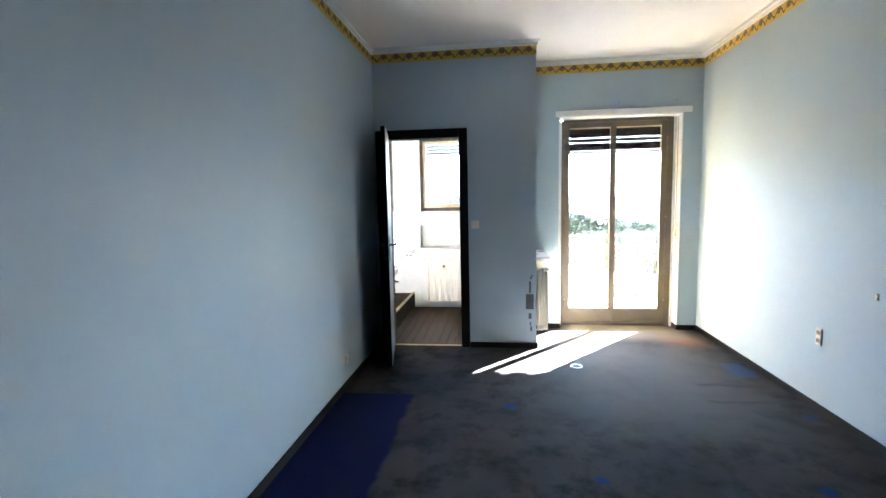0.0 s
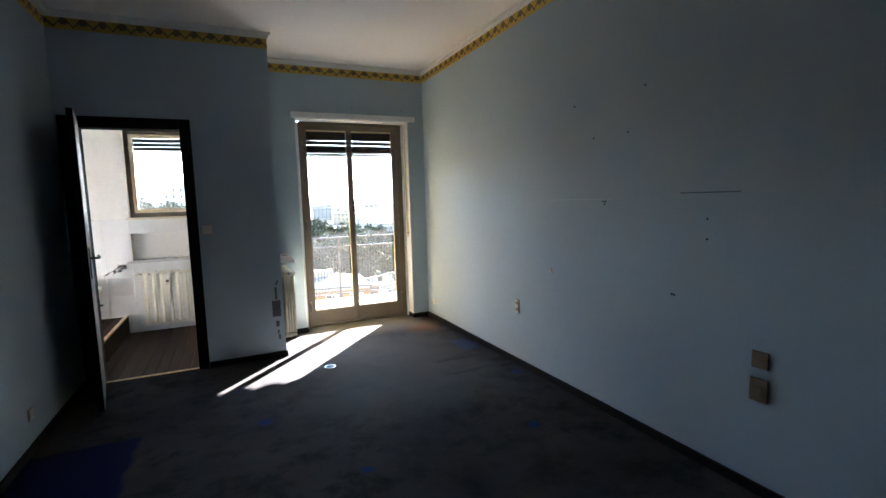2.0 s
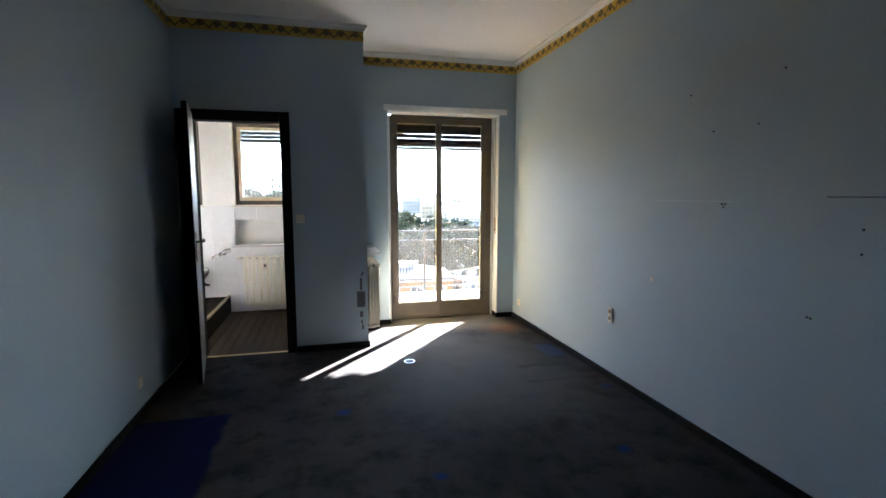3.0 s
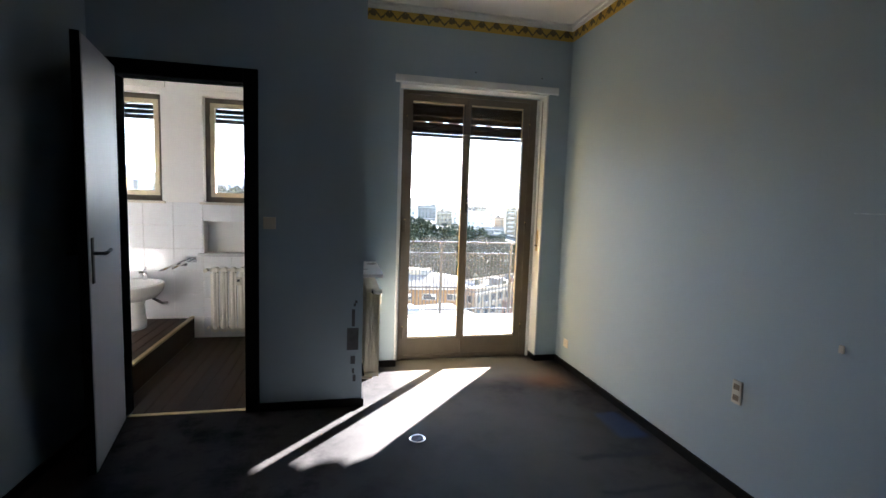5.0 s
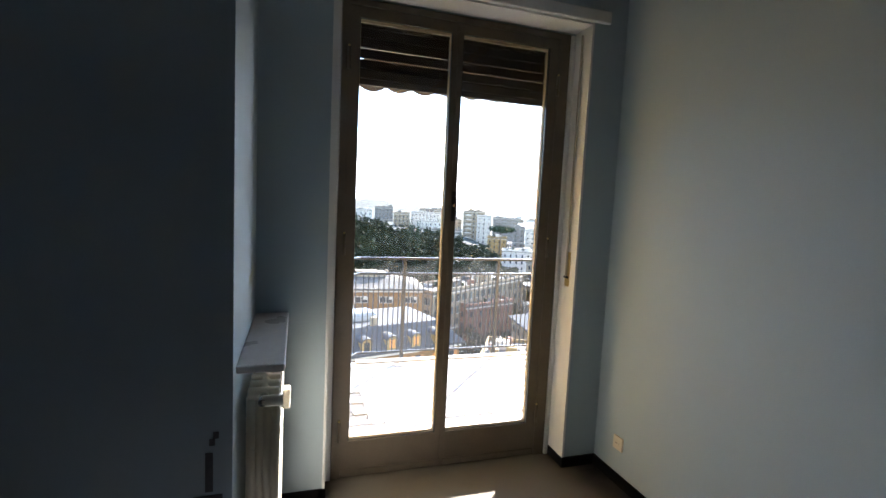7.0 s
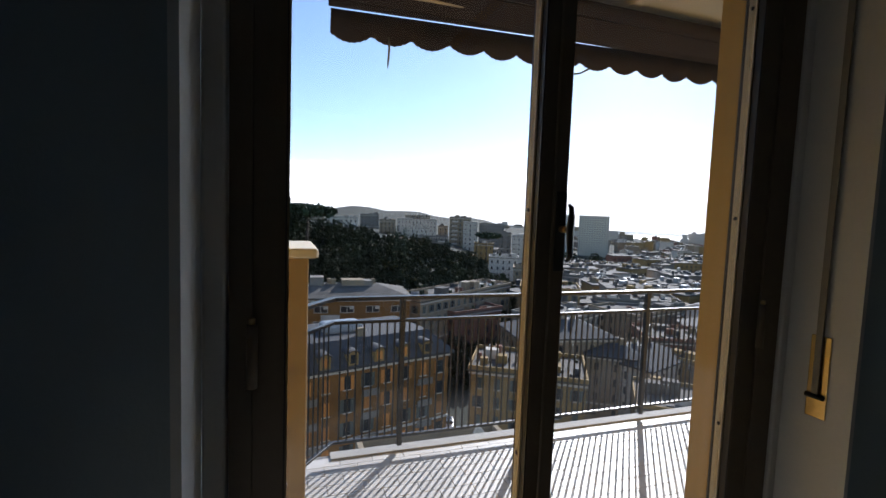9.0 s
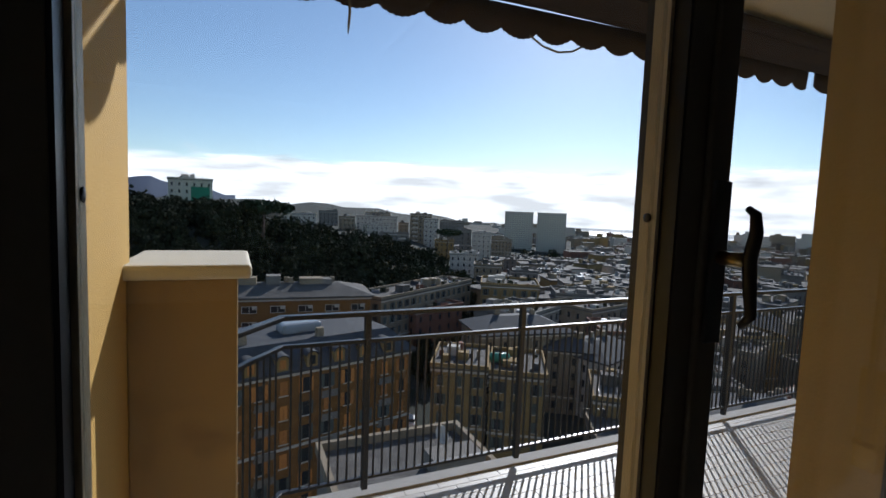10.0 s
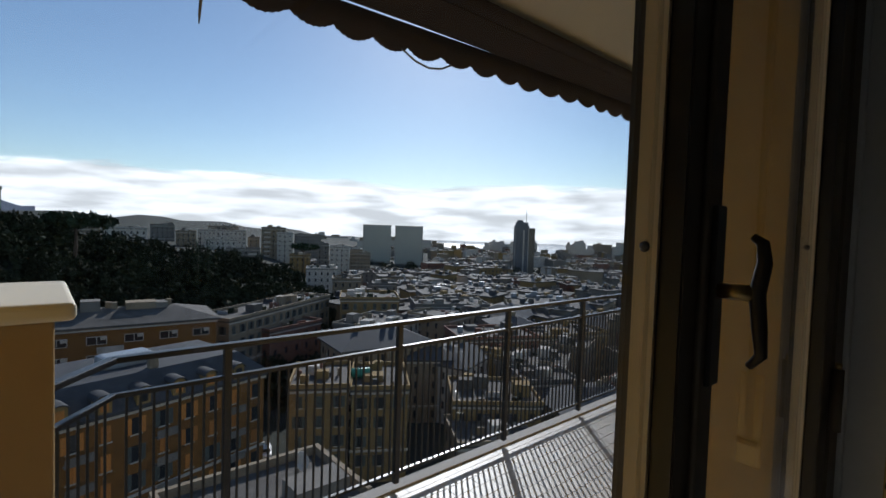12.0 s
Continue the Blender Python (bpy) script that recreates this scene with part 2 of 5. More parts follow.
def tube(bm, pts, r, n=8, caps=True):
    """A round bar along points."""
    pts = [Vector(p) for p in pts]
    rings = []
    for i, p in enumerate(pts):
        d = (pts[min(i + 1, len(pts) - 1)] - pts[max(i - 1, 0)]).normalized()
        a = d.orthogonal().normalized() if i == 0 else (rings_a - d * rings_a.dot(d)).normalized()
        rings_a = a
        b = d.cross(a)
        rad = r[i] if isinstance(r, (list, tuple)) else r
        rings.append([bm.verts.new(p + (a * math.cos(t) + b * math.sin(t)) * rad) for t in [2 * math.pi * k / n for k in range(n)]])
    for q, w in zip(rings, rings[1:]):
        for k in range(n):
            f = bm.faces.new((q[k], q[(k + 1) % n], w[(k + 1) % n], w[k]))
            f.smooth = True
    if caps:
        bm.faces.new(rings[0][::-1])
        bm.faces.new(rings[-1])
    return bm


def bar(pts, r, n=8):
    return tube(bmesh.new(), pts, r, n)


def lathe(profile, n=24, sx=1.0, sy=1.0):
    """A turned shape from (radius, height) pairs."""
    bm = bmesh.new()
    rings = [[bm.verts.new((r * sx * math.cos(2 * math.pi * k / n), r * sy * math.sin(2 * math.pi * k / n), z)) for k in range(n)] for r, z in profile]
    for q, w in zip(rings, rings[1:]):
        for k in range(n):
            bm.faces.new((q[k], q[(k + 1) % n], w[(k + 1) % n], w[k])).smooth = True
    bm.faces.new(rings[0][::-1])
    bm.faces.new(rings[-1])
    return bm


def mesh_of(name, bm, *mats):
    bmesh.ops.recalc_face_normals(bm, faces=bm.faces[:])
    me = bpy.data.meshes.new(name)
    bm.to_mesh(me)
    bm.free()
    for m in mats:
        me.materials.append(m)
    return me


def part(name, bm, material, parent, label="", at=None):
    mats = material if isinstance(material, tuple) else (material,)
    me = bm if isinstance(bm, bpy.types.Mesh) else mesh_of(name, bm, *mats)
    ob = new(name, me)
    ob.parent = parent
    if at is not None:
        ob.matrix_basis = at
    if label:
        tagged(ob, label)
    return ob


def thing(name, label, category, at=(0, 0, 0), rz=0, group="", kind=""):
    ob = new(name)
    ob.matrix_basis = pose(*at, 0, 0, rz)
    return tagged(ob, label, category, group, kind)


def single(name, bm, material, label, category, kind="", group=""):
    return tagged(part(name, bm, material, None), label, category, group, kind)


def setting(name, bm, material, label="", category=""):
    return tagged(part(name, bm, material, None), label or name.replace("_", " "), category or name.split("_")[0], "", "structure")


# ---- bedroom shell ----
XL, XR, YB, YN, XS, YR, H = -0.722, 2.595, 4.294, 5.03, 0.835, -1.7, 2.905
DX0, DX1, DZ = 1.134, 2.397, 2.32      # French door opening
BX0, BX1, BZ = -0.585, 0.105, 2.053     # bathroom doorway
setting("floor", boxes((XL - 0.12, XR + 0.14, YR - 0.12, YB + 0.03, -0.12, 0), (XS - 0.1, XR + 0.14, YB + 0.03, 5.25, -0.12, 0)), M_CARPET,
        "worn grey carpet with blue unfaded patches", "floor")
setting("wall_west", boxes((XL - 0.12, XL, YR - 0.12, YB + 0.1, 0, H)), M_WALL, "pale blue papered wall", "wall")
setting("wall_east", boxes((XR, XR + 0.14, YR - 0.12, 5.25, 0, H)), M_WALL, "pale blue papered wall with old marks", "wall")
setting("wall_south", boxes((XL, XR, YR - 0.12, YR, 0, H)), M_WALL, "pale blue papered wall", "wall")
setting("wall_bathroom_front", boxes((XL, BX0, YB, YB + 0.1, 0, H), (BX1, XS, YB, YB + 0.1, 0, H), (BX0, BX1, YB, YB + 0.1, BZ, H)), M_WALL,
        "pale blue papered partition with a doorway", "wall")
setting("wall_bathroom_side", boxes((XS - 0.1, XS, YB + 0.1, YN, 0, H)), M_WALL, "pale blue papered side of the partition", "wall")
setting("wall_north", boxes((XS - 0.1, DX0, YN, 5.25, 0, H), (DX1, XR, YN, 5.25, 0, H), (DX0, DX1, YN, 5.25, DZ, H)), M_WALL, "pale blue papered window wall", "wall")
setting("wall_north_outer", boxes((XS - 0.1, DX0 - 0.012, 5.25, 5.45, -0.2, 2.798), (DX1 + 0.023, 9.2, 5.25, 5.45, -0.2, 2.798), (DX0 - 0.012, DX1 + 0.023, 5.25, 5.45, DZ + 0.05, 2.798)), M_YELLOW,
        "ochre rendered outside wall", "wall")
setting("ceiling", boxes((XL - 0.12, XR + 0.14, YR - 0.12, 5.25, H, H + 0.15)), M_CEIL, "off-white ceiling", "ceiling")
# white lining of the French door's opening
setting("trim_reveal", boxes((DX0 - 0.004, DX0 + 0.008, YN - 0.004, 5.175, 0, DZ), (DX1 - 0.008, DX1 + 0.004, YN - 0.004, 5.175, 0, DZ), (DX0 + 0.008, DX1 - 0.008, YN - 0.004, 5.175, DZ - 0.008, DZ + 0.004)),
        M_REVEAL, "white painted lining of the door opening", "trim")
setting("trim_pelmet", rbox(1.095, 2.485, YN - 0.022, YN + 0.002, DZ + 0.002, DZ + 0.062, 0.006), M_REVEAL, "white painted board above the French door", "trim")


def run(name, z0, z1, d, material, label, lip=None):
    """A moulding round the room: along the walls that the camera faces and behind it."""
    bm = bmesh.new()
    e = 0.003
    box(bm, XL, XL + d, YR, YB, z0, z1)
    box(bm, XR - d, XR, YR, YN, z0, z1)
    box(bm, XL + d + e, XS + d if name != "baseboard" else XS, YB - d, YB, z0, z1) if name != "baseboard" else None
    if name == "baseboard":
        box(bm, BX1 + 0.085, XS + d, YB - d, YB, z0, z1)
        box(bm, XS, XS + d, YB + e, YN, z0, z1)
        box(bm, XS + d + e, DX0 - e, YN - d, YN, z0, z1)
        box(bm, DX1 + e, XR - d - e, YN - d, YN, z0, z1)
        box(bm, DX0 - 0.02, DX0 + 0.012, YN - d, YN + 0.03, z0, z1)
        box(bm, DX1 - 0.012, DX1 + 0.006, YN - d, 5.17, z0, z1)
    else:
        box(bm, XS, XS + d, YB + e, YN, z0, z1)
        box(bm, XS + d + e, XR - d - e, YN - d, YN, z0, z1)
    box(bm, XL + d + e, XR - d - e, YR, YR + d, z0, z1)
    return setting(name, bm, material, label, "trim")


run("baseboard", 0.0, 0.052, 0.014, M_BLACK, "black glossy baseboard")
run("trim_border", 2.773, 2.857, 0.003, M_BORDER, "yellow patterned paper border")
run("trim_cornice", 2.858, 2.885, 0.016, M_COVE, "white plaster cornice")
run("trim_cornice_top", 2.885, 2.905, 0.034, M_COVE, "white plaster cornice edge")
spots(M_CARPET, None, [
    (-0.78, -0.165, 0.6, 3.10, 0.02, (0.002, 0.004, 0.038), 0.97),
    (0.52, 0.59, 2.915, 2.975, 0.02, (0.01, 0.03, 0.15), 0.9),
    (0.98, 1.04, 2.07, 2.125, 0.02, (0.01, 0.03, 0.13), 0.9),
    (2.44, 2.52, 2.87, 2.95, 0.02, (0.01, 0.03, 0.12), 0.9),
    (2.035, 2.10, 2.07, 2.13, 0.02, (0.01, 0.03, 0.12), 0.9),
    (2.36, 2.54, 3.60, 3.95, 0.03, (0.02, 0.045, 0.12), 0.85),
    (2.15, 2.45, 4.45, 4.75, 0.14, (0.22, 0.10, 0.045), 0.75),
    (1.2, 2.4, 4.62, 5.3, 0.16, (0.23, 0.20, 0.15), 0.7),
    # pale pool: daylight from the French door put into the carpet's colour
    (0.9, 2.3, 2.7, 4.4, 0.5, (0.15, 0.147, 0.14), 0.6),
    (2.0, 2.5, 3.42, 3.47, 0.02, (0.05, 0.05, 0.055), 0.8),
    (1.95, 2.45, 3.12, 3.15, 0.02, (0.05, 0.05, 0.055), 0.8),
])

# ---- bathroom doorway: casing and open leaf ----
casing = thing("door_1", "black wooden door casing with brass threshold strip", "door frame", (0, YB, 0), kind="structure")
part("jamb", rbox(BX1, BX1 + 0.083, -0.018, 0.118, 0, BZ + 0.085, 0.004), M_BLACK, casing)
part("jamb", rbox(XL + 0.016, BX0, -0.018, 0.118, 0, BZ + 0.085, 0.004), M_BLACK, casing)
part("head", rbox(BX0 + 0.001, BX1 - 0.001, -0.018, 0.118, BZ, BZ + 0.085, 0.004), M_BLACK, casing)
part("threshold", rbox(BX0 + 0.002, BX1 - 0.002, 0.015, 0.045, 0.0005, 0.006, 0.002), M_BRASS, casing, "brass threshold strip")

leaf = thing("door", "open door, black outside and grey-white inside", "door", (BX0 + 0.012, YB - 0.026, 0.008), -79)
part("panel", boxes((0, 0.62, -0.04, -0.004, 0, 2.078)), M_BLACK, leaf, "black glossy face and edges")
part("inner_face", boxes((0.006, 0.614, -0.0035, 0.001, 0.006, 2.072)), M_DOORW, leaf, "grey-white painted face")
for sgn, y in ((1, 0.001), (-1, -0.04)):
    plate = part("handle_plate", rbox(0.553, 0.587, min(y, y + sgn * 0.006), max(y, y + sgn * 0.006), 0.93, 1.15, 0.002), M_DARK, leaf, "dark handle plate")
    part("handle", bar([(0.57, y + sgn * 0.005, 1.075), (0.57, y + sgn * 0.05, 1.075), (0.555, y + sgn * 0.056, 1.076), (0.45, y + sgn * 0.05, 1.08)], 0.0085, 10), M_DARK, plate, "dark lever handle")

# ---- French door ----
fd = thing("window_1", "closed two-leaf French door in aged beige paint", "french door", (0.008, 5.18, -0.017), kind="structure")
FX0, FX1 = DX0 + 0.001, DX1 - 0.017
part("window_frame", boxes((1.172, 1.205, -0.005, 0.07, 0, 2.32), (2.29, 2.352, -0.005, 0.07, 0, 2.32), (1.205, 2.29, -0.005, 0.07, 2.292, 2.32)), M_FRAME, fd, "aged beige fixed frame, coloured dark as if backlit")
for x0, x1 in ((FX0, 1.168), (2.356, FX1)):
    part("architrave", rbox(x0, x1, -0.012, 0.07, 0.013, 2.318, 0.004), M_REVEAL, fd, "white painted strip beside the frame")
part("sill", rbox(FX0 + 0.001, FX1 - 0.001, -0.02, 0.12, -0.09, 0.012, 0.004), M_MARBLE, fd, "worn stone sill")


def french_leaf(x0, x1, inner_left, inner_right):
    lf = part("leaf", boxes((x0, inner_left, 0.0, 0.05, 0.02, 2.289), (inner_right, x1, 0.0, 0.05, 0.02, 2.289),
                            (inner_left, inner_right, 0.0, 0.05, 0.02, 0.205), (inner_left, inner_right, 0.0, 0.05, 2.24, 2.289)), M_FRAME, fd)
    b = 0.013
    part("gasket", boxes((inner_left + 0.0002, inner_left + 0.003, 0.001, 0.0185, 0.207, 2.238), (inner_right - 0.003, inner_right - 0.0002, 0.001, 0.0185, 0.207, 2.238),
                         (inner_left + 0.0002, inner_left + 0.003, 0.0385, 0.0495, 0.207, 2.238), (inner_right - 0.003, inner_right - 0.0002, 0.0385, 0.0495, 0.207, 2.238)), M_DARK, lf, "dark rebate strip")
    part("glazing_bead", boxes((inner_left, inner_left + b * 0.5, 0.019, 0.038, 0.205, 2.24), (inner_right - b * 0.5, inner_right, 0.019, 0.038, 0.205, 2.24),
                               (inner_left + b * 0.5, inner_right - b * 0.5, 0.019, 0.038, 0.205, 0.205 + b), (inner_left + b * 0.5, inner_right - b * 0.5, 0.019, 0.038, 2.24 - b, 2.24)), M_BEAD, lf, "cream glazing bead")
    pane = part("pane", boxes((inner_left + b * 0.5, inner_right - b * 0.5, 0.023, 0.027, 0.205 + b, 2.24 - b)), M_GLASS, lf, "dusty clear glass")
    pane.visible_shadow = False
    part("drip_rail", rbox(x0 + 0.01, x1 - 0.01, -0.014, -0.0005, 0.03, 0.06, 0.005), M_FRAME, lf)
    for x in (inner_left + b * 0.5, inner_right - b * 0.5):
        s = -1 if x > (x0 + x1) / 2 else 1
        for z in (0.45, 0.95, 1.434, 1.9):
            bm = lathe([(0.0045, 0), (0.0045, 0.0012), (0.002, 0.0016)], 8)
            part("screw", bm, M_DARK, lf, at=pose(x + s * 0.0002, 0.029, z, 0, s * 90, 0))
    return lf


left_leaf = french_leaf(1.2055, 1.732, 1.252, 1.702)
right_leaf = french_leaf(1.7335, 2.2895, 1.757, 2.238)
part("astragal", rbox(1.727, 1.757, -0.007, -0.0005, 0.03, 2.28, 0.004), M_FRAME, fd, "meeting strip between the leaves")
hp = part("handle_plate", rbox(1.732, 1.754, -0.012, -0.0072, 1.32, 1.47, 0.002), M_DARK, fd, "dark espagnolette plate")
part("spindle", bar([(1.744, -0.012, 1.40), (1.744, -0.037, 1.40)], 0.0065, 10), M_BRASS, hp, "brass spindle")
part("handle", bar([(1.744, -0.034, 1.445), (1.744, -0.041, 1.440), (1.744, -0.043, 1.425), (1.744, -0.039, 1.40), (1.744, -0.042, 1.372), (1.744, -0.044, 1.352), (1.744, -0.036, 1.342)], [0.003, 0.0045, 0.0055, 0.006, 0.0055, 0.0045, 0.003], 10), M_DARK, hp, "dark grip handle")
for x in (1.2052, 2.2897):
    for z in (0.26, 1.19, 2.05):
        hg = part("hinge", bar([(x, -0.010, z - 0.05), (x, -0.010, z + 0.05)], 0.0085, 10), M_FRAME, fd)
        part("pin", bar([(x, -0.010, z + 0.0505), (x, -0.010, z + 0.060)], 0.005, 8), M_BRASS, hg)
# roller shutter, let down a little behind the glass
sh = thing("roller_shutter", "brown slatted roller shutter lowered a little behind the French door", "shutter", (0.008, 5.275, -0.02))
slat = mesh_of("slat", rbox(1.20, 2.35, 0, 0.012, 0, 0.046, 0.005), M_SHUT)
for k in range(8):
    part("slat", slat, M_SHUT, sh, at=pose(0, 0, 1.995 + k * 0.0462 + (0.0035 if k > 1 else 0) + (0.003 if k > 2 else 0)))
part("bottom_bar", rbox(1.20, 2.35, -0.004, 0.018, 1.965, 1.993, 0.004), M_SHUT, sh)
# shutter strap and its winder plate on the reveal
st = thing("shutter_strap", "grey webbing shutter strap with brass winder plate", "shutter strap", (2.3885, 5.095, 1.0))
part("plate", rbox(-0.004, 0.0, -0.021, 0.021, -0.02, 0.165, 0.002), M_BRASS, st, "brass winder plate")
part("strap", rbox(-0.012, -0.0085, -0.007, 0.007, 0.03, 1.28, 0.001), M_STRAP, st, "grey webbing strap")
part("roller", bar([(-0.010, -0.018, 0.03), (-0.010, 0.018, 0.03)], 0.006, 8), M_DARK, st)


# ---- radiators ----
def radiator(name, label, at, rz, count, height, pitch, depth, material, valve_high):
    """A column radiator along local +x, its back towards local +y."""
    r = thing(name, label, "radiator", at, rz)
    bm = bmesh.new()
    w = pitch * 0.42
    for y in (-depth * 0.36, -depth * 0.12, depth * 0.12, depth * 0.36):
        tube(bm, [(0, y, 0.06), (0, y, height - 0.06)], w * 0.62, 8)
    for z in (0.05, height - 0.05):
        tube(bm, [(0, -depth * 0.46, z), (0, depth * 0.46, z)], w * 0.8, 8)
    box(bm, -w * 0.25, w * 0.25, -depth * 0.44, depth * 0.44, 0.05, height - 0.05)
    box(bm, -w, w, -depth * 0.5, -depth * 0.42, 0.035, height - 0.075)
    me = mesh_of("column", bm, material)
    for k in range(count):
        part("column", me, material, r, at=pose((k + 0.5) * pitch, 0, 0))
    for z in (0.05, height - 0.05):
        part("manifold", bar([(-0.005, 0, z), (count * pitch + 0.005, 0, z)], 0.016, 10), material, r)
    v = part("valve", bar([(-0.006, 0, height - 0.05), (-0.05, 0, height - 0.05)], 0.012, 10), M_CHROME, r, "chrome valve")
    part("knob", bar([(-0.035, 0, height - 0.05), (-0.035, -0.06, height - 0.05)], 0.017, 12), M_PLATE, v, "ivory valve knob")
    part("pipe", bar([(-0.04, 0.0, 0.05), (-0.04, 0.02, 0.05), (-0.04, depth * 0.5 + 0.05, 0.05)], 0.009, 8), material, r)
    bm = rbox(count * pitch * 0.42, count * pitch * 0.42 + 0.045, -depth * 0.5 - 0.03, -depth * 0.5 - 0.001, height * 0.72, height * 0.72 + 0.075, 0.006)
    mt = part("heat_meter", bm, M_PLATE, r, "white clip-on heat meter")
    part("display", rbox(count * pitch * 0.42 + 0.01, count * pitch * 0.42 + 0.035, -depth * 0.5 - 0.0315, -depth * 0.5 - 0.0302, height * 0.72 + 0.035, height * 0.72 + 0.06, 0.0005), M_DARK, mt)
    for x in (pitch * 1.0, (count - 1) * pitch):
        part("bracket", boxes((x - 0.008, x + 0.008, depth * 0.5, depth * 0.5 + 0.05, 0.12, 0.15)), material, r)
    return r


radiator("radiator", "cream enamelled column radiator in the niche", (XS + 0.072, 4.42, 0.11), 90, 9, 0.70, 0.06, 0.10, M_RAD, True)
shelf = single("radiator_shelf", rbox(XS + 0.001, 0.972, 4.345, YN - 0.002, 0.862, 0.886, 0.006, 3), M_MARBLE, "grey marble shelf above the niche radiator", "shelf")


# ---- sockets, switches and marks on the walls ----
def wall_plate(name, label, category, at, rz, w, h, holes, material=None, kind="socket"):
    """A plate on a wall; local -y points into the room."""
    material = material or M_PLATE
    t = thing(name, label, category, at, rz)
    part("plate", rbox(-w / 2, w / 2, -0.009, 0, -h / 2, h / 2, 0.003), material, t)
    for z in holes:
        if kind == "socket":
            ins = part("insert", rbox(-w * 0.32, w * 0.32, -0.0115, -0.0092, z - 0.014, z + 0.014, 0.002), M_BROWNP if material is M_BROWNP or len(holes) > 1 else M_PLATE, t)
            for x in (-0.009, 0, 0.009):
                part("hole", lathe([(0.0024, 0), (0.0024, 0.0008)], 8), M_DARK, ins, at=pose(x, -0.0116, z, 90, 0, 0))
        else:
            part("rocker", rbox(-w * 0.22, w * 0.22, -0.013, -0.0092, z - 0.024, z + 0.024, 0.002), material, t)
    return t


wall_plate("wall_socket", "ivory double wall socket on blue wallpaper", "socket", (XR, 3.06, 0.503), -90, 0.055, 0.115, (0.027, -0.027))
wall_plate("wall_socket", "small ivory socket near the floor in the corner", "socket", (XR, 4.836, 0.21), -90, 0.07, 0.07, (0,))
wall_plate("wall_socket", "ivory socket near the floor beside the door", "socket", (XL, 3.22, 0.222), 90, 0.07, 0.07, (0,))
wall_plate("wall_socket", "brown telephone socket on blue wallpaper", "socket", (XR, 1.07, 0.643), -90, 0.075, 0.08, (0,), M_BROWNP)
wall_plate("wall_switch", "grey-brown wall switch plate on blue wallpaper", "switch", (XR, 1.072, 0.50), -90, 0.08, 0.11, (0,), M_BROWNP, "switch")
wall_plate("light_switch", "ivory light switch beside the bathroom door", "switch", (0.252, YB, 1.216), 0, 0.075, 0.075, (0,), M_PLATE, "switch")
wall_plate("bell_button", "tiny ivory wall button", "button", (XR, 2.605, 0.862), -90, 0.02, 0.032, ())
for y, z in ((1.751, 2.016), (2.343, 2.007), (1.874, 1.776), (2.158, 1.775), (1.353, 1.279), (1.352, 1.178), (1.535, 0.864), (2.05, 1.372), (2.07, 1.372), (2.058, 1.355), (1.55, 0.867)):
    nail = tagged(new("nail", mesh_of("nail", lathe([(0.0055, 0), (0.0055, 0.003), (0.003, 0.008), (0.0015, 0.009)], 8), M_DARK)), "small dark screw plug in blue wallpaper", "nail", "old fixings in the wall")
    nail.matrix_basis = pose(XR, y, z, 0, -90, 0)
single("wall_scuff", rbox(XR - 0.0012, XR - 0.0002, 1.19, 1.51, 1.408, 1.415, 0.0003), mat("scuff_dark", (0.16, 0.19, 0.21), 0.9, 0.3, 20), "thin dark scuff line on blue wallpaper", "scuff mark")
single("wall_scuff", rbox(XR - 0.0012, XR - 0.0002, 2.0, 2.62, 1.385, 1.389, 0.0003), mat("scuff_pale", (0.46, 0.55, 0.60), 0.9, 0.2, 20), "faint pale line where furniture stood", "scuff mark")
single("bare_patch", rbox(0.735, 0.81, YB - 0.003, YB - 0.0005, 0.385, 0.535, 0.001), M_STAIN, "bare grey patch in torn wallpaper", "wall damage")
for x0, x1, z0, z1 in ((0.765, 0.785, 0.545, 0.66), (0.775, 0.79, 0.68, 0.70), (0.76, 0.79, 0.29, 0.345), (0.775, 0.795, 0.17, 0.215), (0.77, 0.785, 0.225, 0.26), (0.785, 0.80, 0.70, 0.72)):
    single("bare_patch", rbox(x0, x1, YB - 0.003, YB - 0.0005, z0, z1, 0.001), M_STAIN, "small tear in blue wallpaper", "wall damage")
for x in (1.75, 2.33):
    nail = tagged(new("nail", bpy.data.meshes["nail"]), "small dark screw plug above the French door", "nail", "old fixings in the wall")
    nail.matrix_basis = pose(x, YN, 2.45, 90, 0, 0)
fb = thing("floor_socket", "round metal floor socket ring in the carpet", "floor socket", (1.139, 3.783, 0.0))
part("ring", lathe([(0.05, 0.0005), (0.05, 0.006), (0.044, 0.009), (0.038, 0.006), (0.037, 0.0005)], 24), M_CHROME, fb)
part("cap", lathe([(0.036, 0.0005), (0.036, 0.004), (0.01, 0.0045)], 24), mat("blue_grey_cap", (0.06, 0.075, 0.12), 0.7, 0.2, 30), fb)

# ---- bathroom ----
BY = 6.05          # inner face of its window wall
BH = 2.49
WA0, WA1, WB0, WB1 = -1.75, -0.945, -0.59, 0.12     # two windows
WZ0, WZ1 = 1.312, 2.295
setting("bathroom_floor", boxes((-2.3, XS - 0.1, YB + 0.03, 6.3, -0.12, -0.012)), M_BGROUT, "bathroom floor bed", "floor")
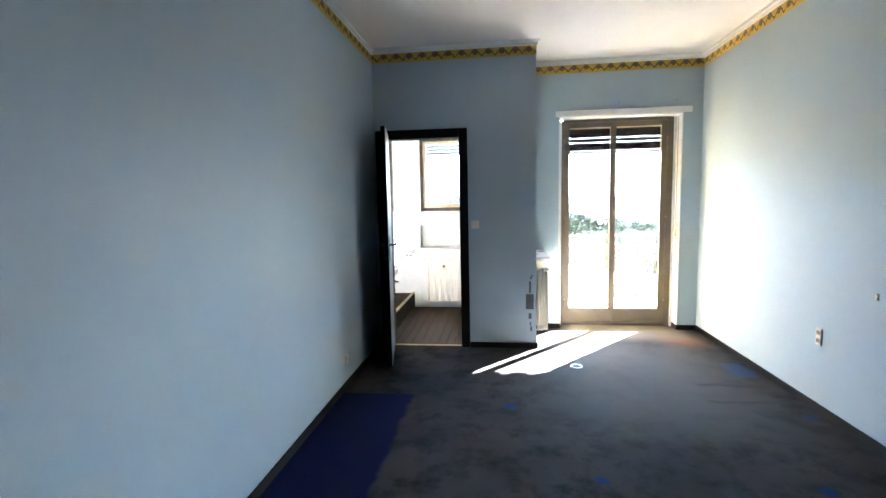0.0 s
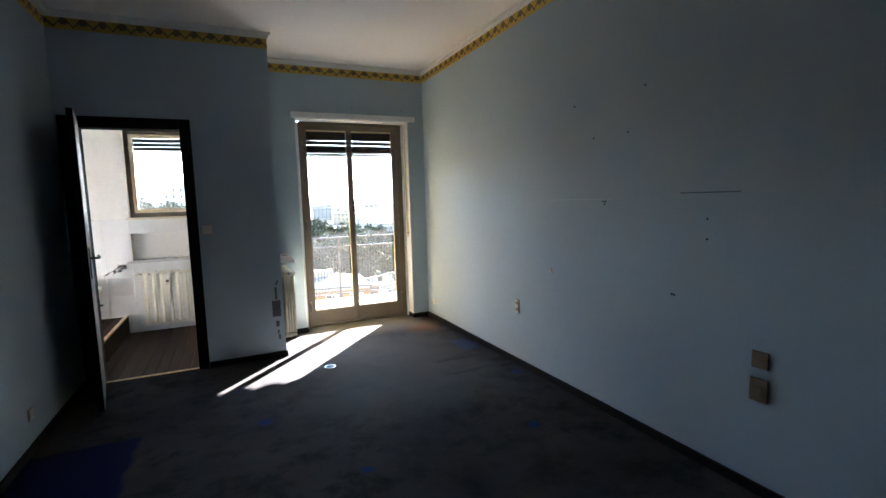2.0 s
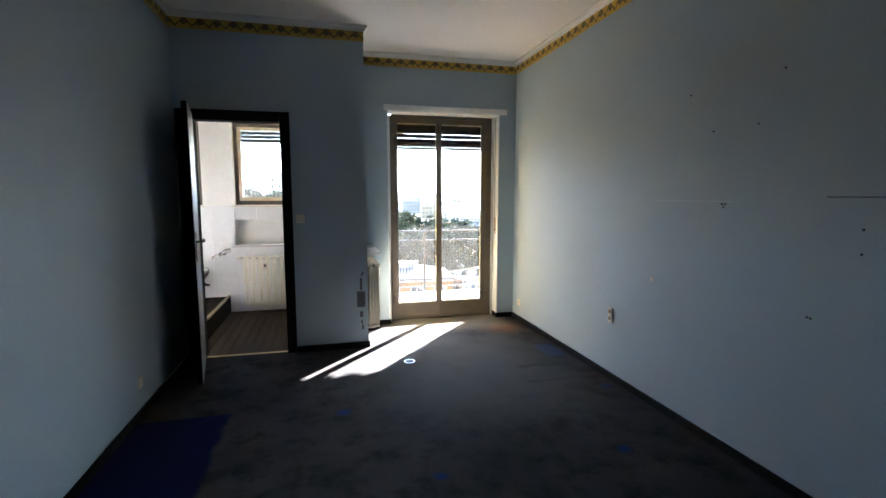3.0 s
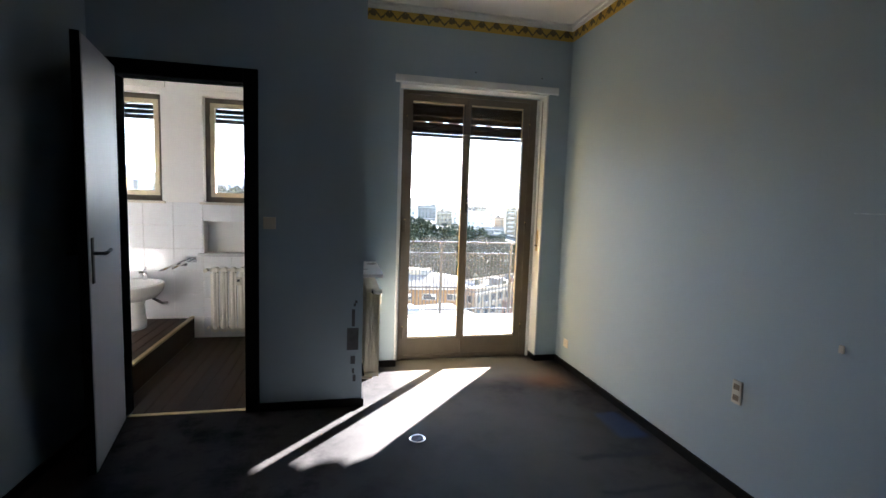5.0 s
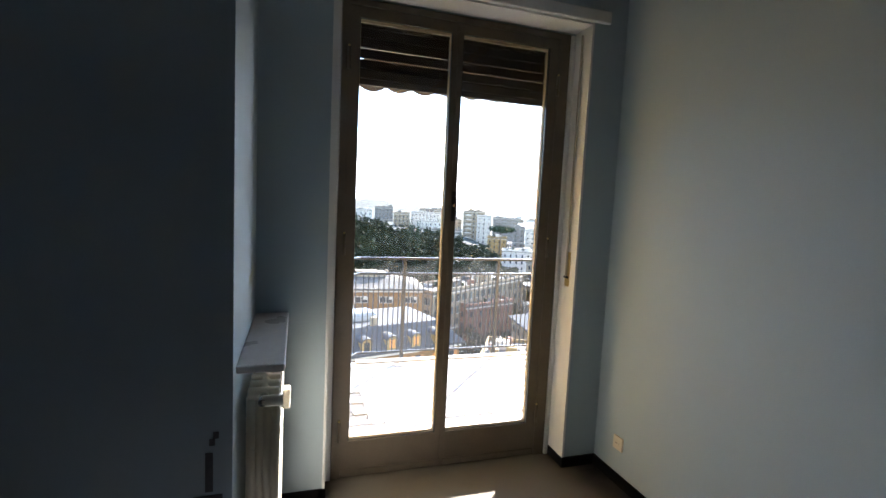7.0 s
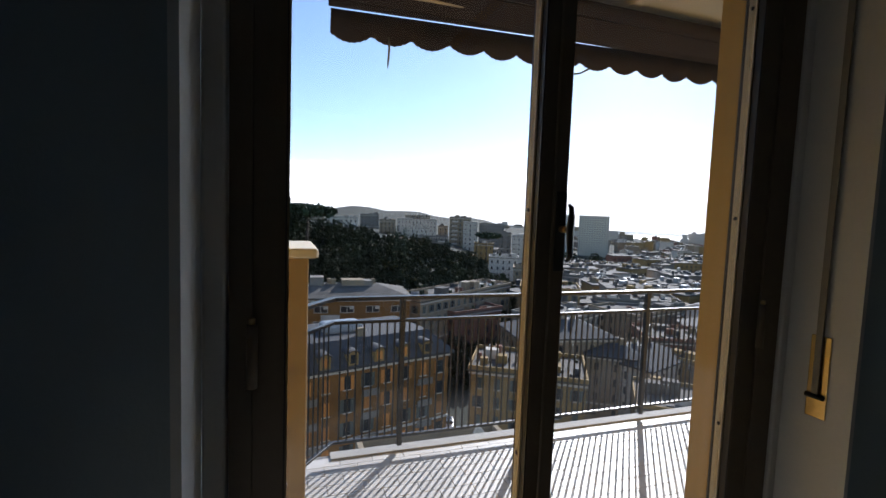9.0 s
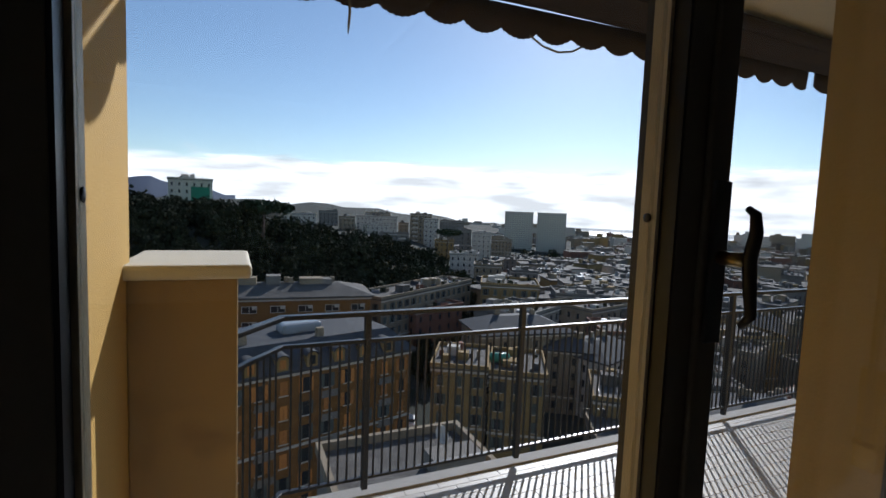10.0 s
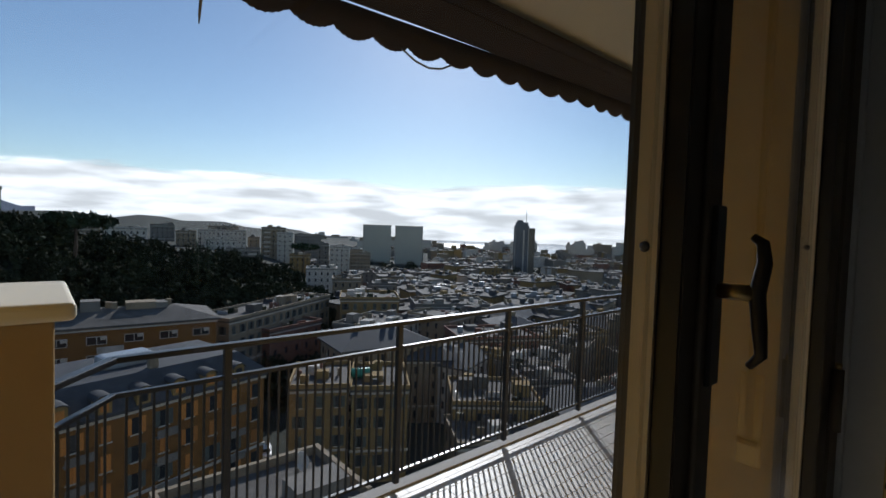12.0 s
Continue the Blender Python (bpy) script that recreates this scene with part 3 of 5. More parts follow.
setting("bathroom_wall_north", boxes((-2.3, WA0, BY, 6.27, 0, BH), (WA1, WB0, BY, 6.27, 0, BH), (WB1, 1.05, BY, 6.27, 0, BH),
        (WA0, WA1, BY, 6.27, 0, WZ0), (WA0, WA1, BY, 6.27, WZ1, BH), (WB0, WB1, BY + 0.12, 6.27, 0.80, WZ0 - 0.18), (WB0, WB1, BY, 6.27, 0, 0.80), (WB0, WB1, BY, 6.27, WZ0 - 0.18, WZ0), (WB0, WB1, BY, 6.27, WZ1, BH)), M_WHITE,
        "white bathroom wall with two windows", "wall")
setting("bathroom_wall_west", boxes((-2.42, -2.3, YB - 0.1, 6.27, -0.12, BH)), M_WHITE, "white bathroom wall", "wall")
setting("bathroom_wall_south", boxes((-2.3, XL - 0.12, YB - 0.1, YB + 0.1, -0.12, BH)), M_WHITE, "white bathroom wall", "wall")
setting("bathroom_lining_south", boxes((XL, BX0 - 0.03, YB + 0.1, YB + 0.112, 0, BH), (BX1 + 0.03, XS - 0.1, YB + 0.1, YB + 0.112, 0, BH), (BX0 - 0.03, BX1 + 0.03, YB + 0.1, YB + 0.112, BZ + 0.09, BH)), M_WHITE, "white painted back of the partition", "wall")
setting("bathroom_wall_east", boxes((XS - 0.11, XS - 0.1, YB + 0.113, 5.25, 0, BH)), M_WHITE, "white painted bathroom wall", "wall")
setting("bathroom_wall_east_outer", boxes((1.0505, 1.10, BY + 0.0005, 6.2695, -0.3, 2.798), (0.80, 1.10, 5.45, BY, -0.3, 2.798), (0.735, 0.80, 5.25, BY, 0, BH)), M_YELLOW, "ochre rendered outside wall", "wall")
setting("bathroom_wall_outer", boxes((-2.42, WA0 - 0.02, 6.27, 6.29, -0.3, 2.798), (WA1 + 0.02, WB0 - 0.02, 6.27, 6.29, -0.3, 2.798), (WB1 + 0.02, 1.10, 6.27, 6.29, -0.3, 2.798)), M_YELLOW, "ochre render", "wall")
setting("bathroom_ceiling", boxes((-2.42, 0.735, YB + 0.1, 6.27, BH, BH + 0.4)), M_WHITE, "white bathroom ceiling", "ceiling")
setting("trim_curtain_box", boxes((-2.0, -0.90, BY - 0.03, BY - 0.0005, 2.34, 2.42), (-0.66, 0.3, BY - 0.03, BY - 0.0005, 2.34, 2.41)), M_WHITE, "white roller boxes above the windows", "trim")


def bath_window(name, x0, x1, label):
    w = thing(name, label, "window", (0, BY + 0.09, 0), kind="structure")
    part("window_frame", boxes((x0, x0 + 0.045, 0, 0.06, WZ0, WZ1), (x1 - 0.045, x1, 0, 0.06, WZ0, WZ1), (x0 + 0.045, x1 - 0.045, 0, 0.06, WZ1 - 0.045, WZ1), (x0 + 0.045, x1 - 0.045, 0, 0.06, WZ0, WZ0 + 0.05)), M_FRAME, w, "aged beige window frame, coloured dark as if backlit")
    sash = part("sash", boxes((x0 + 0.046, x0 + 0.086, -0.012, 0.035, WZ0 + 0.051, WZ1 - 0.046), (x1 - 0.086, x1 - 0.046, -0.012, 0.035, WZ0 + 0.051, WZ1 - 0.046),
                              (x0 + 0.086, x1 - 0.086, -0.012, 0.035, WZ1 - 0.086, WZ1 - 0.046), (x0 + 0.086, x1 - 0.086, -0.012, 0.035, WZ0 + 0.051, WZ0 + 0.095)), M_BEAD, w)
    pane = part("pane", boxes((x0 + 0.087, x1 - 0.087, 0.008, 0.012, WZ0 + 0.096, WZ1 - 0.087)), M_GLASS, sash, "clear glass")
    pane.visible_shadow = False
    part("window_sill", rbox(x0 - 0.03, x1 + 0.03, -0.12, -0.0005, WZ0 - 0.022, WZ0 - 0.001, 0.005), M_STONE, w, "pale stone sill")
    for z in (WZ0 + 0.2, WZ1 - 0.2):
        part("hinge", bar([(x0 + 0.048, -0.016, z - 0.035), (x0 + 0.048, -0.016, z + 0.035)], 0.006, 8), M_BEAD, w)
    s = thing("roller_shutter", "brown slatted roller shutter lowered a little behind the bathroom window", "shutter", (0, BY + 0.165, 0))
    me = mesh_of("slat", rbox(x0 + 0.02, x1 - 0.02, 0, 0.012, 0, 0.044, 0.005), M_SHUT)
    for k in range(5):
        part("slat", me, M_SHUT, s, at=pose(0, 0, 2.075 + k * 0.046))
    return w


bath_window("window_2", WA0, WA1, "bathroom window in aged beige paint, shutter part lowered")
bath_window("window_3", WB0, WB1, "bathroom window in aged beige paint above the radiator")
setting("platform", boxes((-2.3, -0.695, YB + 0.1, BY, -0.012, 0.181)), M_BGROUT, "raised platform bed", "platform")
setting("trim_step_nosing", rbox(-0.72, -0.688, YB + 0.113, BY - 0.002, 0.194, 0.215, 0.004), M_BRASS, "brass step nosing", "trim")
single("niche_shelf", rbox(WB0 - 0.05, WB1 + 0.05, BY - 0.05, BY + 0.118, 0.80, 0.825, 0.004), M_MARBLE, "mottled stone shelf above the bathroom radiator", "shelf")
radiator("radiator", "white enamelled aluminium radiator under the bathroom window", (-0.515, BY - 0.085, 0.055), 0, 7, 0.67, 0.08, 0.09, M_RADW, True)

# bidet: bowl on a pedestal with a tap
bd = thing("bidet", "white ceramic bidet on a pedestal with chrome tap", "bidet", (-1.09, 5.71, 0.194), 0)
bm = lathe([(0.10, 0.0), (0.105, 0.05), (0.085, 0.20), (0.11, 0.27)], 28, 1.0, 1.25)
part("pedestal", bm, M_CERAM, bd)
bm = lathe([(0.10, 0.25), (0.19, 0.275), (0.235, 0.33), (0.245, 0.385), (0.24, 0.398), (0.215, 0.40), (0.19, 0.385), (0.14, 0.325), (0.05, 0.31)], 36, 1.0, 1.15)
part("bowl", bm, M_CERAM, bd)
tap = part("tap", bar([(0.02, 0.235, 0.395), (0.02, 0.235, 0.45), (0.02, 0.225, 0.475), (0.01, 0.15, 0.468)], [0.020, 0.018, 0.016, 0.012], 12), M_CHROME, bd, "chrome mixer tap")
part("lever", bar([(0.02, 0.235, 0.478), (0.035, 0.215, 0.51)], 0.008, 8), M_CHROME, tap)
part("waste", bar([(0.12, 0.08, 0.26), (0.17, 0.2, 0.18), (0.17, 0.32, 0.16)], 0.013, 8), M_DARK, bd, "dark waste pipe")
tr = thing("towel_ring", "chrome towel ring on white tiles", "towel ring", (-1.40, BY - 0.012, 0.83))
part("mount", bar([(0, 0, 0), (0, -0.05, 0)], 0.014, 10), M_CHROME, tr)
part("ring", bar([(0.085 * math.sin(a), -0.05, -0.085 + 0.085 * math.cos(a)) for a in [2 * math.pi * k / 28 for k in range(29)]], 0.005, 8), M_CHROME, tr)
rl = thing("towel_rail", "double chrome towel arm reaching out over the step", "towel rail", (-0.70, BY - 0.012, 0.765))
part("mount", rbox(-0.045, 0.045, -0.02, 0.0, -0.025, 0.03, 0.004), M_CHROME, rl)
for dx, ln in ((-0.02, 0.74), (0.025, 0.60)):
    part("arm", bar([(dx, -0.02, 0.01), (dx, -ln, 0.0)], 0.008, 10), M_CHROME, rl)
part("clamp", rbox(-0.035, 0.04, -0.30, -0.26, -0.022, -0.002, 0.003), M_DARK, rl)
# floor planks and step boards
me = mesh_of("plank", rbox(0.002, 0.088, 0, 1.83, -0.012, 0.0, 0.0015, 1), M_PLANK)
fl = bpy.data.objects["bathroom_floor"]
for k in range(16):
    part("plank", me, M_PLANK, fl, at=pose(-0.69 + k * 0.09, YB + 0.05, 0) @ Matrix.Diagonal((1, 1.66 / 1.83 * (BY - YB - 0.05) / 1.66, 1, 1)))
pf = bpy.data.objects["platform"]
for k in range(17):
    part("plank", me, M_PLANK, pf, at=pose(-0.812 - k * 0.09, YB + 0.113, 0.194) @ Matrix.Diagonal((1, (BY - YB - 0.116) / 1.83, 1, 1)))
part("riser", rbox(-0.6945, -0.690, YB + 0.114, BY - 0.003, 0.0, 0.193, 0.001, 1), M_PLANK, pf, "dark brown step riser")
# wall tiles up to the sills
tw = 0.255
me = mesh_of("tile", rbox(0.0015, tw - 0.0015, -0.008, 0, 0.0015, 0.2165, 0.0015, 1), M_TILE)
wall = bpy.data.objects["bathroom_wall_north"]
for r in range(5):
    for k in range(8):
        x0, z0 = -0.60 - (k + 1) * tw, 0.214 + r * 0.2185
        part("tile", me, M_TILE, wall, at=pose(x0, BY, z0))
me2 = mesh_of("tile", rbox(0.0015, tw - 0.0015, -0.008, 0, 0.0015, 0.1975, 0.0015, 1), M_TILE)
for r in range(4):
    for k in range(3):
        part("tile", me2, M_TILE, wall, at=pose(-0.60 + k * tw, BY, r * 0.199))
for k in range(3):
    part("tile", mesh_of("tile", rbox(0.0015, tw - 0.0015, -0.008, 0, 0, 0.155, 0.0015, 1), M_TILE) if k == 0 else bpy.data.objects["tile_cap"].data, M_TILE, wall, at=pose(-0.60 + k * tw, BY, 1.134)).name = "tile_cap" if k == 0 else "tile"
bpy.data.objects["tile_cap"].name = "tile"

# ---- balcony ----
BZF = -0.145
setting("balcony_slab", boxes((1.10, 9.2, 5.45, 7.34, -0.36, BZF - 0.008), (-2.4, 1.10, 6.29, 7.34, -0.36, BZF - 0.008), (1.10, 2.42, 5.30, 5.45, -0.36, BZF - 0.008)), M_BGROUT, "balcony slab", "balcony")
setting("balcony_kerb", boxes((1.56, 9.2, 7.26, 7.345, BZF - 0.007, BZF + 0.012)), M_GREYK, "pale stone kerb along the balcony edge", "kerb")
setting("balcony_soffit", boxes((0.735, 9.2, 5.25, 7.55, 2.80, 2.95), (-2.4, 0.735, 6.29, 7.55, 2.80, 2.95)), M_SOFFIT, "cream soffit of the balcony above", "ceiling")
setting("trim_soffit_frame", boxes((1.75, 3.42, 7.35, 7.42, 2.775, 2.798), (3.35, 3.42, 5.9, 7.348, 2.775, 2.798), (1.75, 1.82, 5.9, 7.348, 2.775, 2.798)), M_SOFFIT, "raised frame on the soffit", "trim")
setting("wall_beyond", boxes((9.2, 9.3, 5.2, 7.35, -0.3, 2.798)), M_YELLOW, "ochre end wall of the balcony", "wall")
pil = thing("pillar", "cream rendered parapet pillar with pale coping", "pillar", (0, 0, 0))
part("shaft", rbox(1.10, 1.354, 6.24, 6.60, -0.145, 1.218, 0.006), M_CREAMR, pil)
part("coping", rbox(1.075, 1.388, 6.207, 6.64, 1.219, 1.257, 0.012, 3), M_STONE, pil, "pale stone coping")
lw = thing("low_ledge", "low cream ledge beside the balcony door", "ledge", (0, 0, 0))
part("body", rbox(1.101, 1.19, 5.62, 6.238, -0.145, 0.44, 0.006), M_CREAMR, lw)
part("coping", rbox(1.101, 1.205, 5.60, 6.238, 0.441, 0.47, 0.006), M_STONE, lw, "pale stone coping")
part("hook", bar([(1.19, 5.8, 0.40), (1.25, 5.8, 0.40), (1.255, 5.8, 0.43)], 0.006, 8), M_STONE, lw)

rail = thing("railing", "dark painted iron balcony railing with thin balusters", "railing", (0, 0, 0))
BEND = (1.56, 7.285)
for nm, z, hw, hh in (("top_rail", 0.862, 0.022, 0.012), ("mid_rail", 0.715, 0.014, 0.010), ("bottom_rail", -0.045, 0.014, 0.008)):
    part(nm, rbox(BEND[0] - 0.01, 9.2, 7.285 - hw, 7.285 + hw, z - hh, z + hh, 0.004), M_RAIL, rail)
    part(nm, rbox(0, 0.80, -hw, hw, z - hh, z + hh, 0.004), M_RAIL, rail, at=pose(BEND[0], BEND[1], 0, 0, 0, 232))
me = mesh_of("post", rbox(-0.017, 0.017, -0.017, 0.017, -0.11, 0.850, 0.003, 1), M_RAIL)
for k in range(8):
    part("post", me, M_RAIL, rail, at=pose(1.994 + k * 0.973, 7.285, 0))
me = mesh_of("baluster", boxes((-0.0048, 0.0048, -0.0048, 0.0048, -0.045, 0.71)), M_RAIL)
for k in range(156):
    x = 1.605 + k * 0.04865
    part("baluster", me, M_RAIL, rail, at=pose(x, 7.285, 0))
for k in range(1, 15):
    part("baluster", me, M_RAIL, rail, at=pose(BEND[0] - 0.0487 * k * 0.616, BEND[1] - 0.0487 * k * 0.788, 0))

# awning, rolled in, with its scalloped valance
aw = thing("awning", "rolled-in brown awning with scalloped valance and loose cord", "awning", (0, 0, 0))


def valance(x0, x1, y, top, drop, scallop, rise):
    bm = bmesh.new()
    n = int((x1 - x0) / 0.012)
    rows = []
    for i in range(n + 1):
        x = x0 + (x1 - x0) * i / n
        ph = ((x - x0) / scallop) % 1
        low = drop - 0.045 * abs(math.sin(math.pi * ph)) ** 0.8 * -1 - 0.045 + 0.004 * math.sin(i * 2.3)
        wob = 0.012 * math.sin(x * 5.1) + 0.006 * math.sin(x * 13)
        up = rise * (x - x0)
        rows.append([bm.verts.new((x, y + wob * f + dy, top + up - low * f)) for dy in (0, 0.006) for f in (0, 0.5, 1)])
    for a, b in zip(rows, rows[1:]):
        for p, q in ((0, 1), (1, 2), (4, 3), (5, 4), (2, 5), (3, 0)):
            f = bm.faces.new((a[p], a[q], b[q], b[p]))
            f.smooth = True
    bm.faces.new([rows[0][i] for i in (0, 1, 2, 5, 4, 3)])
    bm.faces.new([rows[-1][i] for i in (3, 4, 5, 2, 1, 0)])
    return bm


part("valance", valance(1.505, 5.45, 7.20, 2.53, 0.17, 0.235, 0.029), M_AWN, aw, "brown scalloped cloth edge")
part("valance", valance(5.53, 9.1, 7.20, 2.645, 0.17, 0.235, 0.0), M_AWN, aw, "brown scalloped cloth edge")
part("front_bar", bar([(1.49, 7.17, 2.55), (5.45, 7.17, 2.66)], 0.022, 10), M_AWN, aw)
part("front_bar", bar([(5.53, 7.17, 2.66), (9.1, 7.17, 2.66)], 0.022, 10), M_AWN, aw)
bm = bmesh.new()
v = [bm.verts.new(p) for p in ((1.52, 7.18, 2.55), (9.1, 7.18, 2.66), (9.1, 6.99, 2.69), (1.52, 6.99, 2.64), (1.52, 7.18, 2.56), (9.1, 7.18, 2.67), (9.1, 6.99, 2.70), (1.52, 6.99, 2.65))]
for a in ((0, 1, 2, 3), (7, 6, 5, 4), (0, 4, 5, 1), (1, 5, 6, 2), (2, 6, 7, 3), (3, 7, 4, 0)):
    bm.faces.new([v[i] for i in a])
part("cloth", bm, M_AWN, aw)
part("roller", bar([(1.52, 6.98, 2.70), (9.1, 6.98, 2.72)], 0.045, 12), M_AWN, aw)
for x0 in (1.75, 3.55, 5.9):
    part("folding_arm", bar([(x0, 7.06, 2.60 + 0.028 * (x0 - 1.5)), (x0 + 1.0, 7.09, 2.60 + 0.028 * (x0 - 0.5))], 0.016, 8), M_BEAD, aw, "cream folding arm")
part("cord", bar([(1.836, 7.195, 2.42), (1.842, 7.195, 2.35), (1.836, 7.19, 2.28), (1.834, 7.19, 2.24)], [0.005, 0.007, 0.006, 0.002], 6), M_STRAP, aw, "loose grey cord end")
part("cord", bar([(2.85, 7.19, 2.42), (2.95, 7.19, 2.375), (3.05, 7.19, 2.36), (3.15, 7.19, 2.38), (3.22, 7.19, 2.42)], 0.006, 6), M_STRAP, aw, "sagging grey cord")

# floor tiles of the balcony
tl, ts = 0.20, 0.10
me = mesh_of("tile", boxes((0.002, tl - 0.002, 0.002, ts - 0.002, -0.008, 0)), M_BTILE)
slab = bpy.data.objects["balcony_slab"]
rest = bmesh.new()
for j in range(18):
    for i in range(41):
        x, y = 1.11 + i * tl + (tl / 2 if j % 2 else 0), 5.495 + j * ts
        if x < 1.62 and y > 6.05:
            if x < 1.36 and y < 6.55:
                continue
        if x + tl > 9.2:
            continue
        if x < 4.6 and 5.9 < y:
            part("tile", me, M_BTILE, slab, at=pose(x, y, BZF))
        else:
            box(rest, x + 0.002, x + tl - 0.002, y + 0.002, y + ts - 0.002, BZF - 0.008, BZF)
tagged(part("tiles", rest, M_BTILE, slab), kind="stuff")

# ---- the city below ----
def facade(name, color, rough=0.9, dirt=None):
    return mat(name, color, rough, 0.16, 0.25, 6, 0.2, dirt=dirt, dirt_at=0.6, spec=0.2)


M_ORANGE = facade("orange_facade", (0.22, 0.105, 0.030), dirt=(0.12, 0.060, 0.022))
M_BEIGE = facade("beige_facade", (0.29, 0.225, 0.15), dirt=(0.17, 0.13, 0.09))
M_OCHRE = facade("ochre_facade", (0.29, 0.19, 0.075), dirt=(0.17, 0.11, 0.05))
M_GREYF = facade("grey_facade", (0.22, 0.195, 0.165), dirt=(0.13, 0.115, 0.10))
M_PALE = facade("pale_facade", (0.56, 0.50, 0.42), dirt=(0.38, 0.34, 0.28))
M_BRICKR = facade("red_brown_facade", (0.22, 0.105, 0.07), dirt=(0.14, 0.075, 0.05))
M_SLATE = mat("slate_roof", (0.07, 0.07, 0.073), 0.75, 0.35, 0.6, 9, 0.3, spec=0.15, dirt=(0.10, 0.095, 0.088), dirt_at=0.6)
M_FLAT = mat("flat_roof_felt", (0.105, 0.094, 0.082), 0.85, 0.5, 0.35, 3, 0.2, spec=0.15, dirt=(0.20, 0.185, 0.165), dirt_at=0.6)
M_WINDARK = mat("dark_window", (0.03, 0.032, 0.035), 0.2, 0.2, 2, 30, 0.0)
M_SHUTG = mat("grey_green_shutter", (0.075, 0.085, 0.075), 0.7, 0.2, 2, 30, 0.1, per_object=0.3)
M_SHUTO = mat("orange_shutter", (0.50, 0.19, 0.035), 0.7, 0.15, 2, 30, 0.1, per_object=0.35)
# both tower colours are lifted to stand in for distance haze
M_GLASSF = mat("hazed_curtain_wall", (0.60, 0.54, 0.43), 0.35, 0.15, 0.02, 0.4, 0.0)
M_TOWER = mat("dark_tower_cladding", (0.10, 0.105, 0.12), 0.35, 0.2, 0.03, 0.4, 0.0)
M_ROAD = mat("asphalt", (0.05, 0.05, 0.052), 0.9, 0.2, 0.2, 8, 0.2)
M_GREEN = mat("dark_foliage", (0.026, 0.031, 0.014), 0.85, 0.65, 0.12, 3, 0.2, spec=0.1)
M_PINE = mat("pine_foliage", (0.030, 0.045, 0.022), 0.8, 0.4, 0.4, 3, 0.2, spec=0.1)
M_BARK = mat("bark", (0.10, 0.07, 0.05), 0.9, 0.2, 2, 30, 0.3)
M_LAND = mat("hazy_hillside", (0.040, 0.045, 0.035), 0.95, 0.4, 0.02, 0.2, 0.2, spec=0.1, dirt=(0.08, 0.075, 0.065), dirt_at=0.56)
M_SEA = mat("sea_water", (0.20, 0.26, 0.32), 0.25, 0.1, 0.01, 0.1, 0.0)
# distance haze put into the base colour as blue
M_MOUNT = mat("haze_blue_mountain", (0.05, 0.07, 0.115), 0.95, 0.1, 0.004, 0.05, 0.0)
M_ZINC = mat("weathered_zinc", (0.30, 0.30, 0.30), 0.3, 0.15, 0.5, 6, 0.1)
M_TANK = mat("green_tank", (0.05, 0.25, 0.15), 0.4, 0.1, 2, 30, 0.05)
M_CAR = mat("car_paint_white", (0.7, 0.7, 0.7), 0.25, 0.05, 2, 30, 0.0)

rng = random.Random(7)


def window_mesh(w, h, shutter, closed):
    """A window in a far wall: recessed-looking dark pane, surround and two shutters. Local x along the wall, -y outwards."""
    bm = bmesh.new()
    box(bm, -w / 2, w / 2, -0.05, 0.02, 0, h, 0)
    box(bm, -w / 2 - 0.14, w / 2 + 0.14, -0.16, 0.02, -0.14, -0.01, 2)
    if closed:
        box(bm, -w / 2, -0.02, -0.11, -0.052, 0.02, h, 1)
        box(bm, 0.02, w / 2, -0.11, -0.052, 0.02, h, 1)
    else:
        box(bm, -w - 0.02, -w / 2, -0.11, 0.02, 0, h, 1)
        box(bm, w / 2, w + 0.02, -0.11, 0.02, 0, h, 1)
    return mesh_of("window", bm, M_WINDARK, shutter, M_PALE)


def wide_window():
    """A broad two-light window with a pale frame and sill."""
    bm = bmesh.new()
    box(bm, -1.5, 1.5, -0.05, 0.02, 0, 1.5, 0)
    for x0, x1, z0, z1 in ((-1.5, -1.38, 0, 1.5), (1.38, 1.5, 0, 1.5), (-0.06, 0.06, 0, 1.5), (-1.379, 1.379, 1.38, 1.5), (-1.379, 1.379, 0, 0.1)):
        box(bm, x0, x1, -0.10, -0.051, z0, z1, 1)
    box(bm, 0.5, 1.37, -0.09, -0.051, 0.8, 1.379, 1)
    return mesh_of("window", bm, M_WINDARK, M_PALE)


WIN = {k: window_mesh(1.0, 1.9, m, c) for k, m, c in (("green", M_SHUTG, False), ("green_shut", M_SHUTG, True), ("orange", M_SHUTO, False), ("orange_shut", M_SHUTO, True))}
WIN["wide"] = wide_window()


def clutter(b, w, d, z, share):
    """Chimney pots, skylights, tanks, low walls and planters scattered over a roof."""
    bm = bmesh.new()
    for _ in range(int(w * d * share)):
        x, y = rng.uniform(0.4, w - 1.2), rng.uniform(0.4, d - 1.2)
        if rng.random() < 0.25:
            sx, sy, t = rng.choice(((0.2, 3.0), (3.0, 0.2))) + (rng.uniform(0.5, 1.3),)
        else:
            sx, sy, t = rng.uniform(0.3, 1.4), rng.uniform(0.3, 1.2), rng.uniform(0.25, 1.5)
        box(bm, x, min(x + sx, w - 0.1), y, min(y + sy, d - 0.1), z, z + t, rng.choice((0, 0, 2, 2, 2, 3, 4, 4, 5, 1)))
    tagged(part("roof_clutter", bm, (M_BEIGE, M_PALE, M_SLATE, M_BRICKR, M_GREEN, M_ZINC), b), kind="stuff")


